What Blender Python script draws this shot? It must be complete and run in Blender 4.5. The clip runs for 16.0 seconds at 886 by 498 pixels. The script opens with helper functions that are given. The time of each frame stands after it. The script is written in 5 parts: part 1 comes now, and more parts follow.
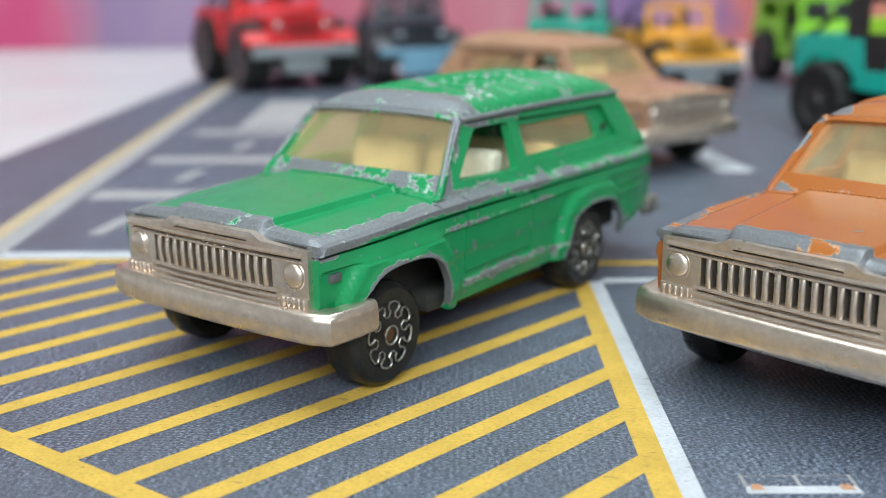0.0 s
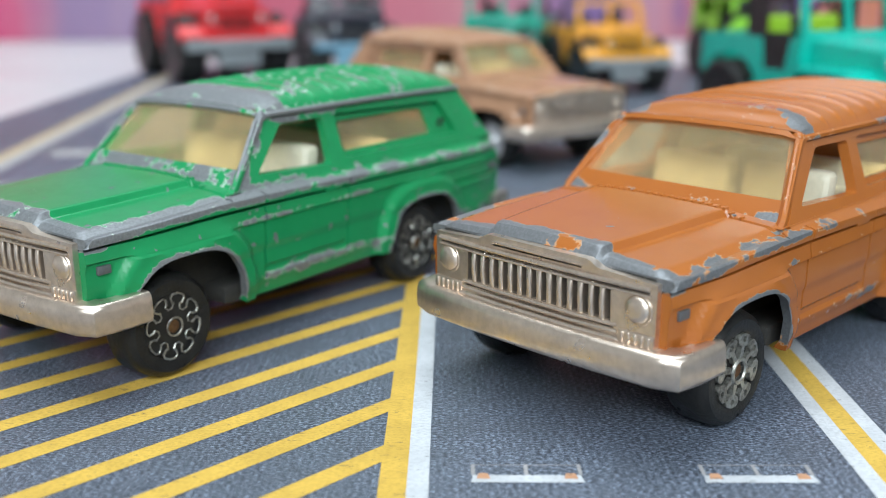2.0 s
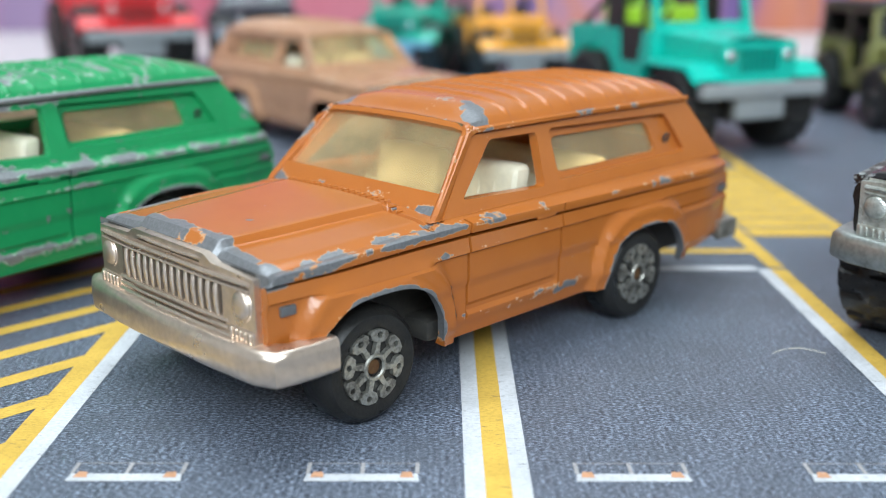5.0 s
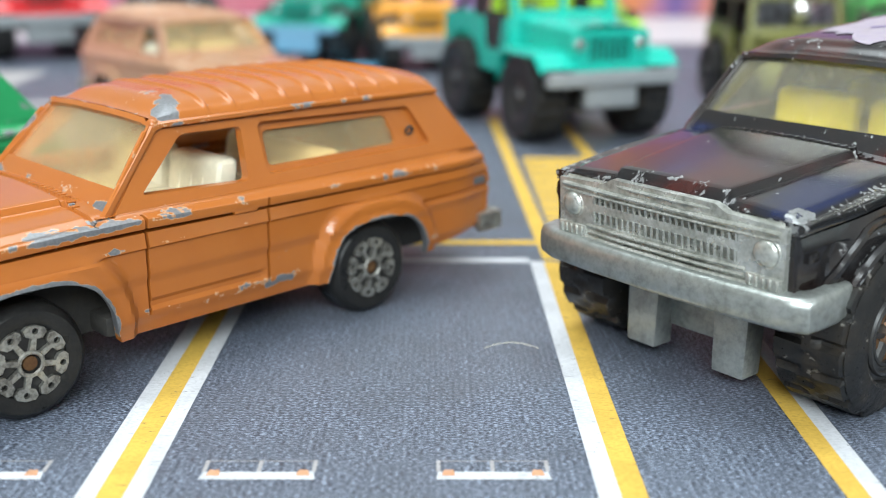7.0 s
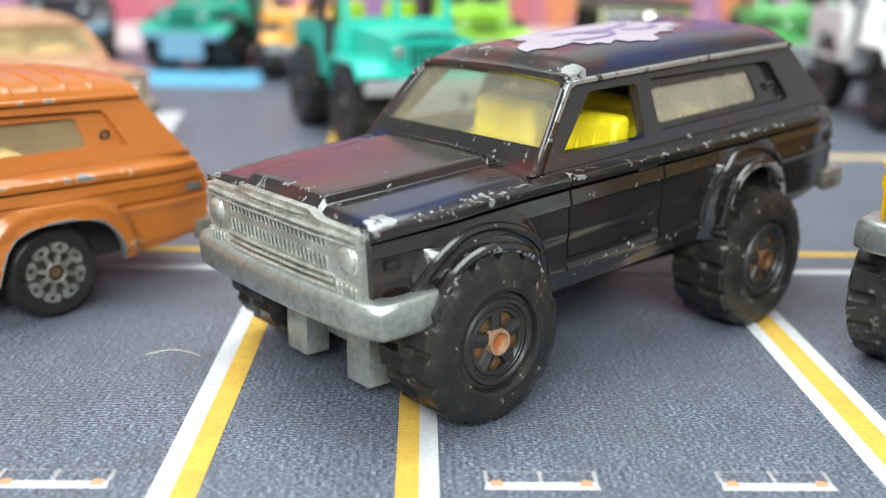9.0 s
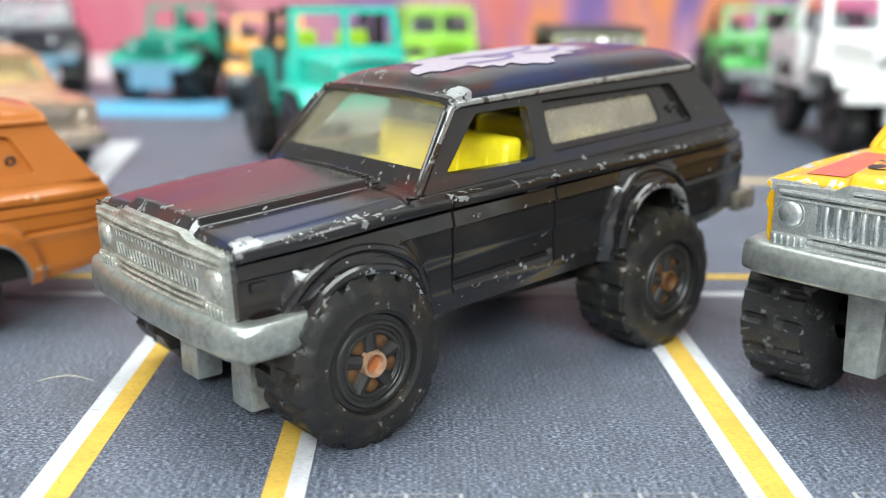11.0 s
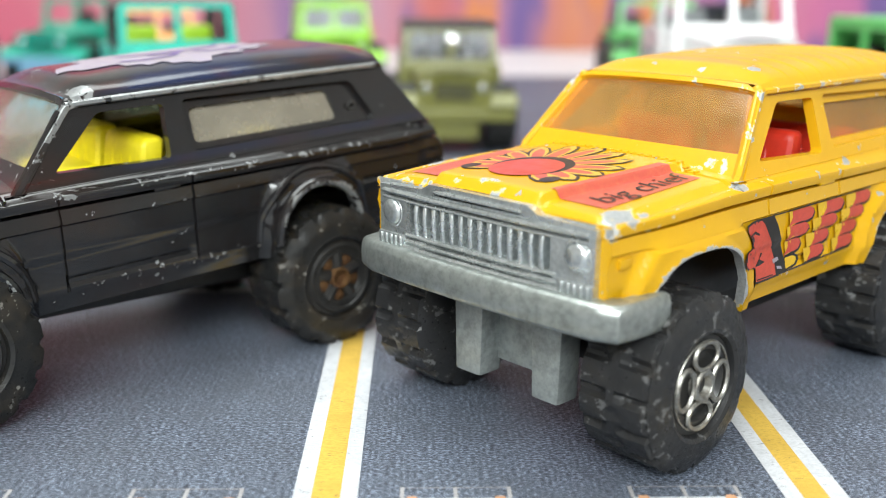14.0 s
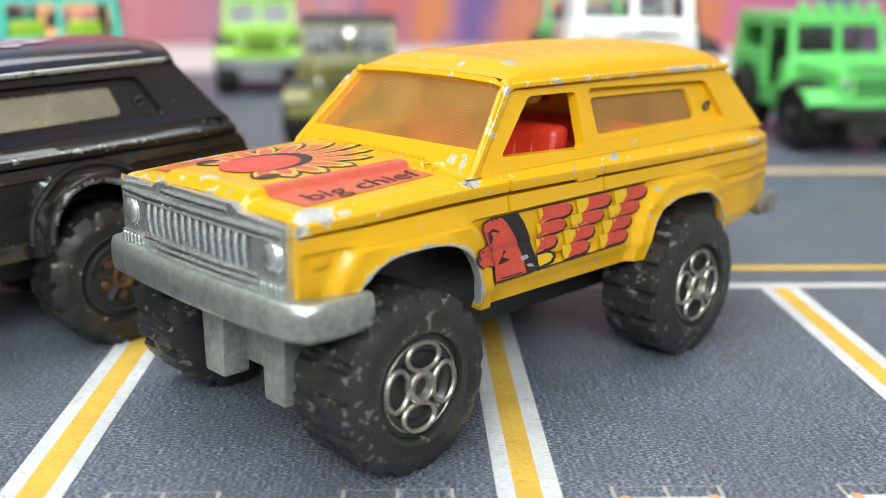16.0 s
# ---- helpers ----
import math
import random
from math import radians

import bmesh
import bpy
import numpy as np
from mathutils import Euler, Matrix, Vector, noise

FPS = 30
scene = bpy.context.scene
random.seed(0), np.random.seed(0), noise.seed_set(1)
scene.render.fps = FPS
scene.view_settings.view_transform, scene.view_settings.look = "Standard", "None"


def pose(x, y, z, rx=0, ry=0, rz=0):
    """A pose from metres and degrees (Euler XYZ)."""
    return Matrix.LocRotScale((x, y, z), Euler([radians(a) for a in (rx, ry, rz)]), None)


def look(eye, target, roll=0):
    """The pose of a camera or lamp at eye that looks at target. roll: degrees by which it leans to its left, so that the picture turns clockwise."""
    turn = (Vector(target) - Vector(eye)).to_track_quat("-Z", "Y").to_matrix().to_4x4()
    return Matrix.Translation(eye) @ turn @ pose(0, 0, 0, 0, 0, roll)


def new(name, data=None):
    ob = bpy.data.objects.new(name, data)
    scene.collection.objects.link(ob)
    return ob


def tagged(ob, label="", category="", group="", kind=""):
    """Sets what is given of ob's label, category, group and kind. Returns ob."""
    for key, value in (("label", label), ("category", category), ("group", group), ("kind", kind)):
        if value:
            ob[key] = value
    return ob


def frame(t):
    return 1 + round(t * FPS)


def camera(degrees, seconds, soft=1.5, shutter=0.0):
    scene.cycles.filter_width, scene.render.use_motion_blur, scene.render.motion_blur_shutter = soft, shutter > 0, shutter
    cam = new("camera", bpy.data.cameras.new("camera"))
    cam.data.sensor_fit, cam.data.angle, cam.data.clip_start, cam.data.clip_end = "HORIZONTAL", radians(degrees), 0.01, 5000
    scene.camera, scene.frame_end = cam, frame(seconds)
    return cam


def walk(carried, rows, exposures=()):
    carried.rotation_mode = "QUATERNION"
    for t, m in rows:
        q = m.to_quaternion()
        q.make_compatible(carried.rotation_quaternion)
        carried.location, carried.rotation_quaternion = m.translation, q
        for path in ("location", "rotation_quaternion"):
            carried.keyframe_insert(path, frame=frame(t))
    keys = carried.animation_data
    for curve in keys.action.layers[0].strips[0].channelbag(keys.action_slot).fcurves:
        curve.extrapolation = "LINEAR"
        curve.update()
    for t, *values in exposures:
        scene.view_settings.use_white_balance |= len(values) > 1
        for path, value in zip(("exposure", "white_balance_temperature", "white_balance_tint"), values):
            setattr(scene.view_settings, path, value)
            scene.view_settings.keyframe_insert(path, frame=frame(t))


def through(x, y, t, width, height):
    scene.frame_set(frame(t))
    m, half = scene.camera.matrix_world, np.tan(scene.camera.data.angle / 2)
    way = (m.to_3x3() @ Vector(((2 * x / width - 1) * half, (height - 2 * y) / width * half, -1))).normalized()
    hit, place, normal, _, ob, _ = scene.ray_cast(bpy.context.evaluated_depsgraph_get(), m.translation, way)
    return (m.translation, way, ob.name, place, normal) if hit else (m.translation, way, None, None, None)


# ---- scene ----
cam = camera(47.0, 16.0, 1.0)
cam.data.dof.use_dof = True
cam.data.dof.focus_distance = 0.099
cam.data.dof.aperture_fstop = 22.0
PATH = [
    (0, (-0.00871, 0.00225, 0.04222), (-0.01008, 0.09881, 0.01626), -0.50),
    (0.5, (-0.00299, 0.00160, 0.04217), (-0.00484, 0.09802, 0.01572), -0.40),
    (1, (0.00333, 0.00022, 0.04245), (0.00191, 0.09664, 0.01598), -0.20),
    (1.5, (0.00769, 0.00028, 0.04248), (0.00644, 0.09671, 0.01606), -0.20),
    (2, (0.01369, 0.00072, 0.04247), (0.01303, 0.09715, 0.01598), -0.10),
    (2.5, (0.02016, 0.00233, 0.04215), (0.01969, 0.09873, 0.01555), -0.10),
    (3, (0.02679, 0.00267, 0.04193), (0.02629, 0.09902, 0.01515), -0.10),
    (3.5, (0.03278, 0.00261, 0.04175), (0.03248, 0.09903, 0.01522), -0.10),
    (3.7, (0.03562, 0.00231, 0.04167), (0.03547, 0.09874, 0.01520), -0.10),
    (5.8, (0.05557, 0.00330, 0.04242), (0.05574, 0.09932, 0.01450), 0.20),
    (6, (0.05853, 0.00368, 0.04238), (0.05892, 0.09967, 0.01434), 0.20),
    (6.5, (0.06688, 0.00416, 0.04220), (0.06714, 0.10008, 0.01392), 0.20),
    (7, (0.07863, 0.00311, 0.04336), (0.07927, 0.09886, 0.01453), 0.20),
    (7.5, (0.09028, 0.00272, 0.04329), (0.09115, 0.09846, 0.01445), 0.30),
    (8, (0.10039, 0.00258, 0.04324), (0.10161, 0.09834, 0.01448), 0.50),
    (8.5, (0.10654, 0.00465, 0.04259), (0.10854, 0.10052, 0.01422), 0.80),
    (9, (0.11403, 0.00375, 0.04294), (0.11636, 0.09977, 0.01509), 0.90),
    (9.2, (0.11610, 0.00372, 0.04324), (0.11870, 0.09981, 0.01568), 0.80),
    (11.5, (0.13109, 0.00333, 0.04214), (0.13329, 0.10017, 0.01731), 0.40),
    (12, (0.13897, 0.00272, 0.04279), (0.14058, 0.09940, 0.01728), 0.70),
    (12.5, (0.14504, 0.00163, 0.04328), (0.14720, 0.09824, 0.01755), 0.60),
    (13, (0.15073, 0.00192, 0.04371), (0.15308, 0.09841, 0.01756), 0.40),
    (13.5, (0.15813, 0.00168, 0.04340), (0.16052, 0.09824, 0.01753), 0.50),
    (14, (0.16452, 0.00180, 0.04339), (0.16707, 0.09838, 0.01760), 0.40),
    (14.5, (0.17286, 0.00227, 0.04349), (0.17544, 0.09873, 0.01725), 0.30),
    (15, (0.17929, 0.00366, 0.04298), (0.18187, 0.10008, 0.01661), 0.30),
    (15.5, (0.18421, 0.00376, 0.04317), (0.18744, 0.10016, 0.01678), 0.30),
    (16, (0.18886, 0.00315, 0.04324), (0.19228, 0.09960, 0.01705), 0.30),

]
EXPOSURES = [(0.0, -0.10, 6500, 10), (3.5, 0.03, 6350, 10.5), (7.0, 0.32, 6700, 11), (9.0, 0.50, 7050, 12), (12.5, 0.46, 7000, 12), (16.0, 0.19, 7250, 12.5)]
walk(cam, [(t, look(eye, target, roll)) for t, eye, target, roll in PATH], EXPOSURES)

# ---- world and lamps ----
world = bpy.data.worlds.new("room_air")
scene.world = world
world.use_nodes = True
world.node_tree.nodes["Background"].inputs[0].default_value = (0.80, 0.85, 0.95, 1)
world.node_tree.nodes["Background"].inputs[1].default_value = 0.35


def area_lamp(name, eye, target, w, h, watts, colour):
    data = bpy.data.lights.new(name, "AREA")
    data.shape, data.size, data.size_y, data.energy, data.color = "RECTANGLE", w, h, watts, colour
    ob = new(name, data)
    ob.matrix_world = look(eye, target)
    return ob


area_lamp("ceiling_lamp", (-0.10, 0.22, 1.48), (0.08, 0.15, 0.0), 1.6, 1.0, 25.0, (0.81, 0.93, 0.99))
# broad fill added behind the camera to brighten the fronts; the room has no window
area_lamp("window_light", (0.10, -1.22, 0.92), (0.1, 0.12, 0.0), 1.2, 0.6, 33.0, (0.81, 0.93, 0.99))

# ---- mesh helpers: shapes are drawn in centimetres ----
CM = 0.01


def sharpen(bm, angle=32.0):
    bm.normal_update()
    lim = radians(angle)
    for f in bm.faces:
        f.smooth = True
    for e in bm.edges:
        if len(e.link_faces) == 2:
            e.smooth = e.calc_face_angle(0.0) < lim
        else:
            e.smooth = False


def part(name, bm, material, parent, label="", wear=None, angle=32.0):
    """One mesh under a thing. wear: how worn each spot of its paint is, 0 to 1, from its place."""
    sharpen(bm, angle)
    mesh = bpy.data.meshes.new(name)
    if wear:
        layer = bm.verts.layers.float.new("wear")
        for v in bm.verts:
            v[layer] = wear(v.co)
    bmesh.ops.scale(bm, vec=(CM, CM, CM), verts=bm.verts)
    bm.to_mesh(mesh)
    bm.free()
    mesh.materials.append(material)
    ob = new(name, mesh)
    ob.parent = parent
    if label:
        tagged(ob, label)
    return ob


def thing(name, x, y, z, yaw, label, category, group="", kind=""):
    ob = new(name)
    ob.empty_display_size = 0.005
    ob.matrix_world = pose(x * CM, y * CM, z * CM, 0, 0, yaw)
    return tagged(ob, label, category, group, kind)


def flat_thing(name, bm, material, label, category, kind=""):
    return tagged(part(name, bm, material, None), label, category, "", kind)


def box(bm, x0, x1, y0, y1, z0, z1, bevel=0.0, segs=2):
    r = bmesh.ops.create_cube(bm, size=1.0)
    vs = r["verts"]
    for v in vs:
        v.co = Vector(((x0 + x1) / 2 + v.co.x * (x1 - x0), (y0 + y1) / 2 + v.co.y * (y1 - y0), (z0 + z1) / 2 + v.co.z * (z1 - z0)))
    if bevel > 0:
        es = {e for v in vs for e in v.link_edges}
        bmesh.ops.bevel(bm, geom=list(es), offset=bevel, segments=segs, profile=0.6, affect="EDGES")
    return bm


def nb():
    return bmesh.new()


def grid(bm, us, vs, fn):
    rows = [[bm.verts.new(fn(u, v)) for v in vs] for u in us]
    for a, b in zip(rows, rows[1:]):
        for i in range(len(vs) - 1):
            bm.faces.new((a[i], b[i], b[i + 1], a[i + 1]))
    return rows


def lathe(bm, profile, centre, axis_y=True, n=40, close=False):
    """Turns a profile of (radius, depth) about the y axis through centre."""
    cx, cy, cz = centre
    rings = []
    for k in range(n):
        a = 2 * math.pi * k / n
        rings.append([bm.verts.new((cx + r * math.cos(a), cy + d, cz + r * math.sin(a))) for r, d in profile])
    m = len(profile)
    for k in range(n):
        p, q = rings[k], rings[(k + 1) % n]
        for i in range(m - 1 if not close else m):
            j = (i + 1) % m
            bm.faces.new((p[i], q[i], q[j], p[j]))


def ring_tube(bm, centre, normal, r, thick, n=24, m=8, sx=1.0, sy=1.0):
    """A round bar bent into a ring."""
    q = Vector(normal).to_track_quat("Z", "Y")
    rows = []
    for k in range(n):
        a = 2 * math.pi * k / n
        row = []
        for i in range(m):
            b = 2 * math.pi * i / m
            rr = r + thick * math.cos(b)
            row.append(bm.verts.new(Vector(centre) + q @ Vector((rr * math.cos(a) * sx, rr * math.sin(a) * sy, thick * math.sin(b)))))
        rows.append(row)
    for k in range(n):
        p, s = rows[k], rows[(k + 1) % n]
        for i in range(m):
            j = (i + 1) % m
            bm.faces.new((p[i], s[i], s[j], p[j]))


def tube(bm, pts, r, m=8):
    """A round bar along a line of points, with closed ends."""
    pts = [Vector(p) for p in pts]
    rows = []
    for i, p in enumerate(pts):
        d = (pts[min(i + 1, len(pts) - 1)] - pts[max(i - 1, 0)]).normalized()
        u = d.cross(Vector((0, 1, 0)) if abs(d.y) < 0.8 else Vector((0, 0, 1))).normalized()
        v = d.cross(u)
        rows.append([bm.verts.new(p + u * (r * math.cos(2 * math.pi * k / m)) + v * (r * math.sin(2 * math.pi * k / m))) for k in range(m)])
    for a, b in zip(rows, rows[1:]):
        for k in range(m):
            bm.faces.new((a[k], a[(k + 1) % m], b[(k + 1) % m], b[k]))
    bm.faces.new(list(reversed(rows[0])))
    bm.faces.new(rows[-1])


def rounded(points, r, n=4):
    """A polygon with its corners rounded off by about r."""
    out = []
    pts = [Vector(p) for p in points]
    for i, p in enumerate(pts):
        a, b = pts[i - 1], pts[(i + 1) % len(pts)]
        ra = min(r, (a - p).length * 0.45)
        rb = min(r, (b - p).length * 0.45)
        s, e = p + (a - p).normalized() * ra, p + (b - p).normalized() * rb
        for k in range(n + 1):
            t = k / n
            out.append(((1 - t) ** 2 * s + 2 * t * (1 - t) * p + t * t * e)[:])
    return out


def plate(bm, outline, holes, thick, fn):
    """A flat plate with holes; fn takes (u, v, depth) to a place; depth runs from 0 to thick."""
    flat = nb()
    loops = []
    for pts in [outline] + holes:
        vs = [flat.verts.new((u, v, 0)) for u, v in pts]
        loops.append(vs)
        for i in range(len(vs)):
            flat.edges.new((vs[i - 1], vs[i]))
    bmesh.ops.triangle_fill(flat, use_beauty=True, use_dissolve=False, edges=flat.edges[:])
    flat.verts.index_update()
    front = {v.index: bm.verts.new(fn(v.co.x, v.co.y, 0.0)) for v in flat.verts}
    back = {v.index: bm.verts.new(fn(v.co.x, v.co.y, thick)) for v in flat.verts}
    for f in flat.faces:
        ids = [v.index for v in f.verts]
        bm.faces.new([front[i] for i in ids])
        bm.faces.new([back[i] for i in reversed(ids)])
    for vs in loops:
        ids = [v.index for v in vs]
        for i in range(len(ids)):
            a, b = ids[i - 1], ids[i]
            bm.faces.new((front[a], front[b], back[b], back[a]))
    flat.free()
    bmesh.ops.recalc_face_normals(bm, faces=bm.faces[:])


def circle(cx, cy, r, n=20, ry=None):
    return [(cx + r * math.cos(2 * math.pi * k / n), cy + (ry or r) * math.sin(2 * math.pi * k / n)) for k in range(n)]


def clamp01(t):
    return min(1.0, max(0.0, t))


def smooth(a, b, x):
    t = clamp01((x - a) / (b - a))
    return t * t * (3 - 2 * t)


def span(a, b, step):
    n = max(1, round(abs(b - a) / step))
    return [a + (b - a) * i / n for i in range(n + 1)]


def curve(points, x):
    """Straight-line reading of a table of (x, value)."""
    for (a, p), (b, q) in zip(points, points[1:]):
        if x <= b:
            t = clamp01((x - a) / (b - a))
            return p + (q - p) * t
    return points[-1][1]


# ---- materials ----
def mat_base(name):
    m = bpy.data.materials.new(name)
    m.use_nodes = True
    nt = m.node_tree
    return m, nt, nt.nodes["Principled BSDF"]


def noise_node(nt, scale, detail=4.0, rough=0.55, seed=0.0, coord="Object", stretch=None):
    tc = nt.nodes.new("ShaderNodeTexCoord")
    mp = nt.nodes.new("ShaderNodeMapping")
    mp.inputs["Location"].default_value = (seed * 0.37, seed * 0.11, seed * 0.23)
    if stretch:
        mp.inputs["Scale"].default_value = stretch
    nt.links.new(tc.outputs[coord], mp.inputs["Vector"])
    n = nt.nodes.new("ShaderNodeTexNoise")
    n.inputs["Scale"].default_value = scale
    n.inputs["Detail"].default_value = detail
    n.inputs["Roughness"].default_value = rough
    nt.links.new(mp.outputs[0], n.inputs["Vector"])
    return n.outputs["Fac"]


def ramp(nt, fac, lo, hi, a=0.0, b=1.0):
    n = nt.nodes.new("ShaderNodeMapRange")
    n.interpolation_type = "SMOOTHSTEP"
    nt.links.new(fac, n.inputs["Value"])
    for k, v in (("From Min", lo), ("From Max", hi), ("To Min", a), ("To Max", b)):
        n.inputs[k].default_value = v
    return n.outputs["Result"]


def calc(nt, op, a, b):
    n = nt.nodes.new("ShaderNodeMath")
    n.operation = op
    for i, v in enumerate((a, b)):
        if isinstance(v, (int, float)):
            n.inputs[i].default_value = v
        else:
            nt.links.new(v, n.inputs[i])
    return n.outputs[0]


def mix(nt, fac, a, b):
    n = nt.nodes.new("ShaderNodeMix")
    n.data_type = "RGBA"
    if isinstance(fac, (int, float)):
        n.inputs[0].default_value = fac
    else:
        nt.links.new(fac, n.inputs[0])
    for i, v in ((6, a), (7, b)):
        if isinstance(v, tuple):
            n.inputs[i].default_value = (*v, 1)
        else:
            nt.links.new(v, n.inputs[i])
    return n.outputs[2]


def bump(nt, bsdf, height, strength, dist):
    n = nt.nodes.new("ShaderNodeBump")
    n.inputs["Strength"].default_value = strength
    n.inputs["Distance"].default_value = dist
    nt.links.new(height, n.inputs["Height"])
    nt.links.new(n.outputs[0], bsdf.inputs["Normal"])


def surface(name, colour, rough=0.5, metal=0.0, vary=0.15, grain=1500.0, blotch=120.0, relief=0.0, dark=None, coat=0.0, seed=1.0, spec=0.5):
    """A plain stuff with fine grain and larger blotches."""
    m, nt, b = mat_base(name)
    g = noise_node(nt, grain, 5.0, 0.6, seed)
    l = noise_node(nt, blotch, 3.0, 0.5, seed + 3)
    other = dark or tuple(c * (1 - 2.2 * vary) if vary < 0.4 else c * 0.2 for c in colour)
    f = calc(nt, "ADD", calc(nt, "MULTIPLY", ramp(nt, g, 0.35, 0.7), 0.5), calc(nt, "MULTIPLY", ramp(nt, l, 0.35, 0.7), 0.5))
    nt.links.new(mix(nt, f, colour, other), b.inputs["Base Color"])
    nt.links.new(ramp(nt, l, 0.3, 0.7, rough * 0.8, min(1.0, rough * 1.25)), b.inputs["Roughness"])
    b.inputs["Metallic"].default_value = metal
    b.inputs["Specular IOR Level"].default_value = spec
    b.inputs["Coat Weight"].default_value = coat
    if relief:
        bump(nt, b, g, 0.5, relief)
    return m


def worn_paint(name, colour, chips, seed, scuffs=0.72, metal_colour=(0.27, 0.28, 0.29), rim=(0.62, 0.68, 0.62), rough=0.23, tint=None, specks=0.62, coat=0.1, spec=0.35, size=1.0, clouds=False):
    """Toy enamel, chipped to the bare casting where the mesh is marked as worn."""
    m, nt, b = mat_base(name)
    big = noise_node(nt, 260.0 * size, 3.0, 0.55, seed)
    mid = noise_node(nt, 900.0 * size, 4.0, 0.6, seed + 1)
    fine = noise_node(nt, 3200.0, 3.0, 0.6, seed + 2)
    at = nt.nodes.new("ShaderNodeAttribute")
    at.attribute_name = "wear"
    spot = noise_node(nt, 620.0, 2.0, 0.5, seed + 5)
    base = calc(nt, "ADD", calc(nt, "MULTIPLY", calc(nt, "SUBTRACT", big, 0.5), 0.75), calc(nt, "MULTIPLY", mid, 0.55))
    base = calc(nt, "ADD", base, 0.225)
    base = calc(nt, "ADD", base, calc(nt, "MULTIPLY", at.outputs["Fac"], chips))
    edge = calc(nt, "ADD", base, calc(nt, "MULTIPLY", fine, 0.06))
    bare = ramp(nt, edge, 0.80, 0.815)
    halo = ramp(nt, edge, 0.775, 0.80)
    dots = ramp(nt, calc(nt, "ADD", spot, calc(nt, "MULTIPLY", fine, 0.12)), specks + 0.13, specks + 0.15)
    bare = calc(nt, "MAXIMUM", bare, dots)
    scuff = noise_node(nt, 560.0, 4.0, 0.65, seed + 8, stretch=(0.55, 1.3, 1.0))
    scuff = calc(nt, "ADD", scuff, calc(nt, "MULTIPLY", at.outputs["Fac"], 0.13))
    scuff = ramp(nt, scuff, scuffs, scuffs + 0.02)
    deep = tint or tuple(c * 0.85 for c in colour)
    body = mix(nt, ramp(nt, big, 0.35, 0.7), colour, deep)
    if clouds:
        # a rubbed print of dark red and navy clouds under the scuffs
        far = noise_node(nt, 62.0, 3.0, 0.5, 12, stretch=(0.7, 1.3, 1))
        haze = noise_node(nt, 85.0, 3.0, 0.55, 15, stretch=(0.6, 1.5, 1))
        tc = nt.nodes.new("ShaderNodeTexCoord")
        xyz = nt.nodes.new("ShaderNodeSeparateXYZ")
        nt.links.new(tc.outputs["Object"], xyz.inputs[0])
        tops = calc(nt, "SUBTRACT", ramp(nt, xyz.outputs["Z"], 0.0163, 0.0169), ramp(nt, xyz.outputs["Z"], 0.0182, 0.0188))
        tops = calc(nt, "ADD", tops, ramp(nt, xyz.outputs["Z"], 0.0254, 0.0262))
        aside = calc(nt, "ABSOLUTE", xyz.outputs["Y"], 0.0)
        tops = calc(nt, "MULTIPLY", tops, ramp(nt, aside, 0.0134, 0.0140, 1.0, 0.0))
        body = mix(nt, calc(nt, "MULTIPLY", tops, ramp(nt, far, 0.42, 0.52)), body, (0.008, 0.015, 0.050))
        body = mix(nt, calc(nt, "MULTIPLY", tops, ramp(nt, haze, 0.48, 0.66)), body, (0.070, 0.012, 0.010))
        body = mix(nt, calc(nt, "MULTIPLY", ramp(nt, haze, 0.50, 0.66), 0.35), body, (0.030, 0.014, 0.009))
    body = mix(nt, calc(nt, "MULTIPLY", ramp(nt, fine, 0.45, 0.75), 0.03), body, tuple(min(1.0, c * 1.4 + 0.02) for c in colour))
    body = mix(nt, calc(nt, "MULTIPLY", halo, 0.8), body, rim)
    body = mix(nt, calc(nt, "MULTIPLY", scuff, 0.75), body, rim)
    zinc = mix(nt, ramp(nt, fine, 0.3, 0.7), metal_colour, tuple(c * 0.75 for c in metal_colour))
    nt.links.new(mix(nt, bare, body, zinc), b.inputs["Base Color"])
    nt.links.new(calc(nt, "MULTIPLY", bare, 0.5), b.inputs["Metallic"])
    rn = calc(nt, "ADD", ramp(nt, mid, 0.3, 0.7, rough * 0.96, rough * 1.06), calc(nt, "MULTIPLY", bare, 0.22))
    nt.links.new(rn, b.inputs["Roughness"])
    h = calc(nt, "SUBTRACT", calc(nt, "MULTIPLY", mid, 0.004), bare)
    bump(nt, b, h, 0.25, 0.00004)
    b.inputs["Coat Weight"].default_value = coat
    b.inputs["Specular IOR Level"].default_value = spec
    b.inputs["Coat Roughness"].default_value = 0.10
    return m


def clear_plastic(name, colour, rough, seed, haze=0.3, through=0.94):
    m, nt, b = mat_base(name)
    s = noise_node(nt, 700.0, 5.0, 0.65, seed)
    l = noise_node(nt, 150.0, 3.0, 0.5, seed + 2)
    nt.links.new(mix(nt, ramp(nt, l, 0.3, 0.7), colour, tuple(c * 0.82 for c in colour)), b.inputs["Base Color"])
    nt.links.new(ramp(nt, s, 0.4, 0.75, rough, rough + haze), b.inputs["Roughness"])
    b.inputs["Transmission Weight"].default_value = through
    b.inputs["IOR"].default_value = 1.42
    return m


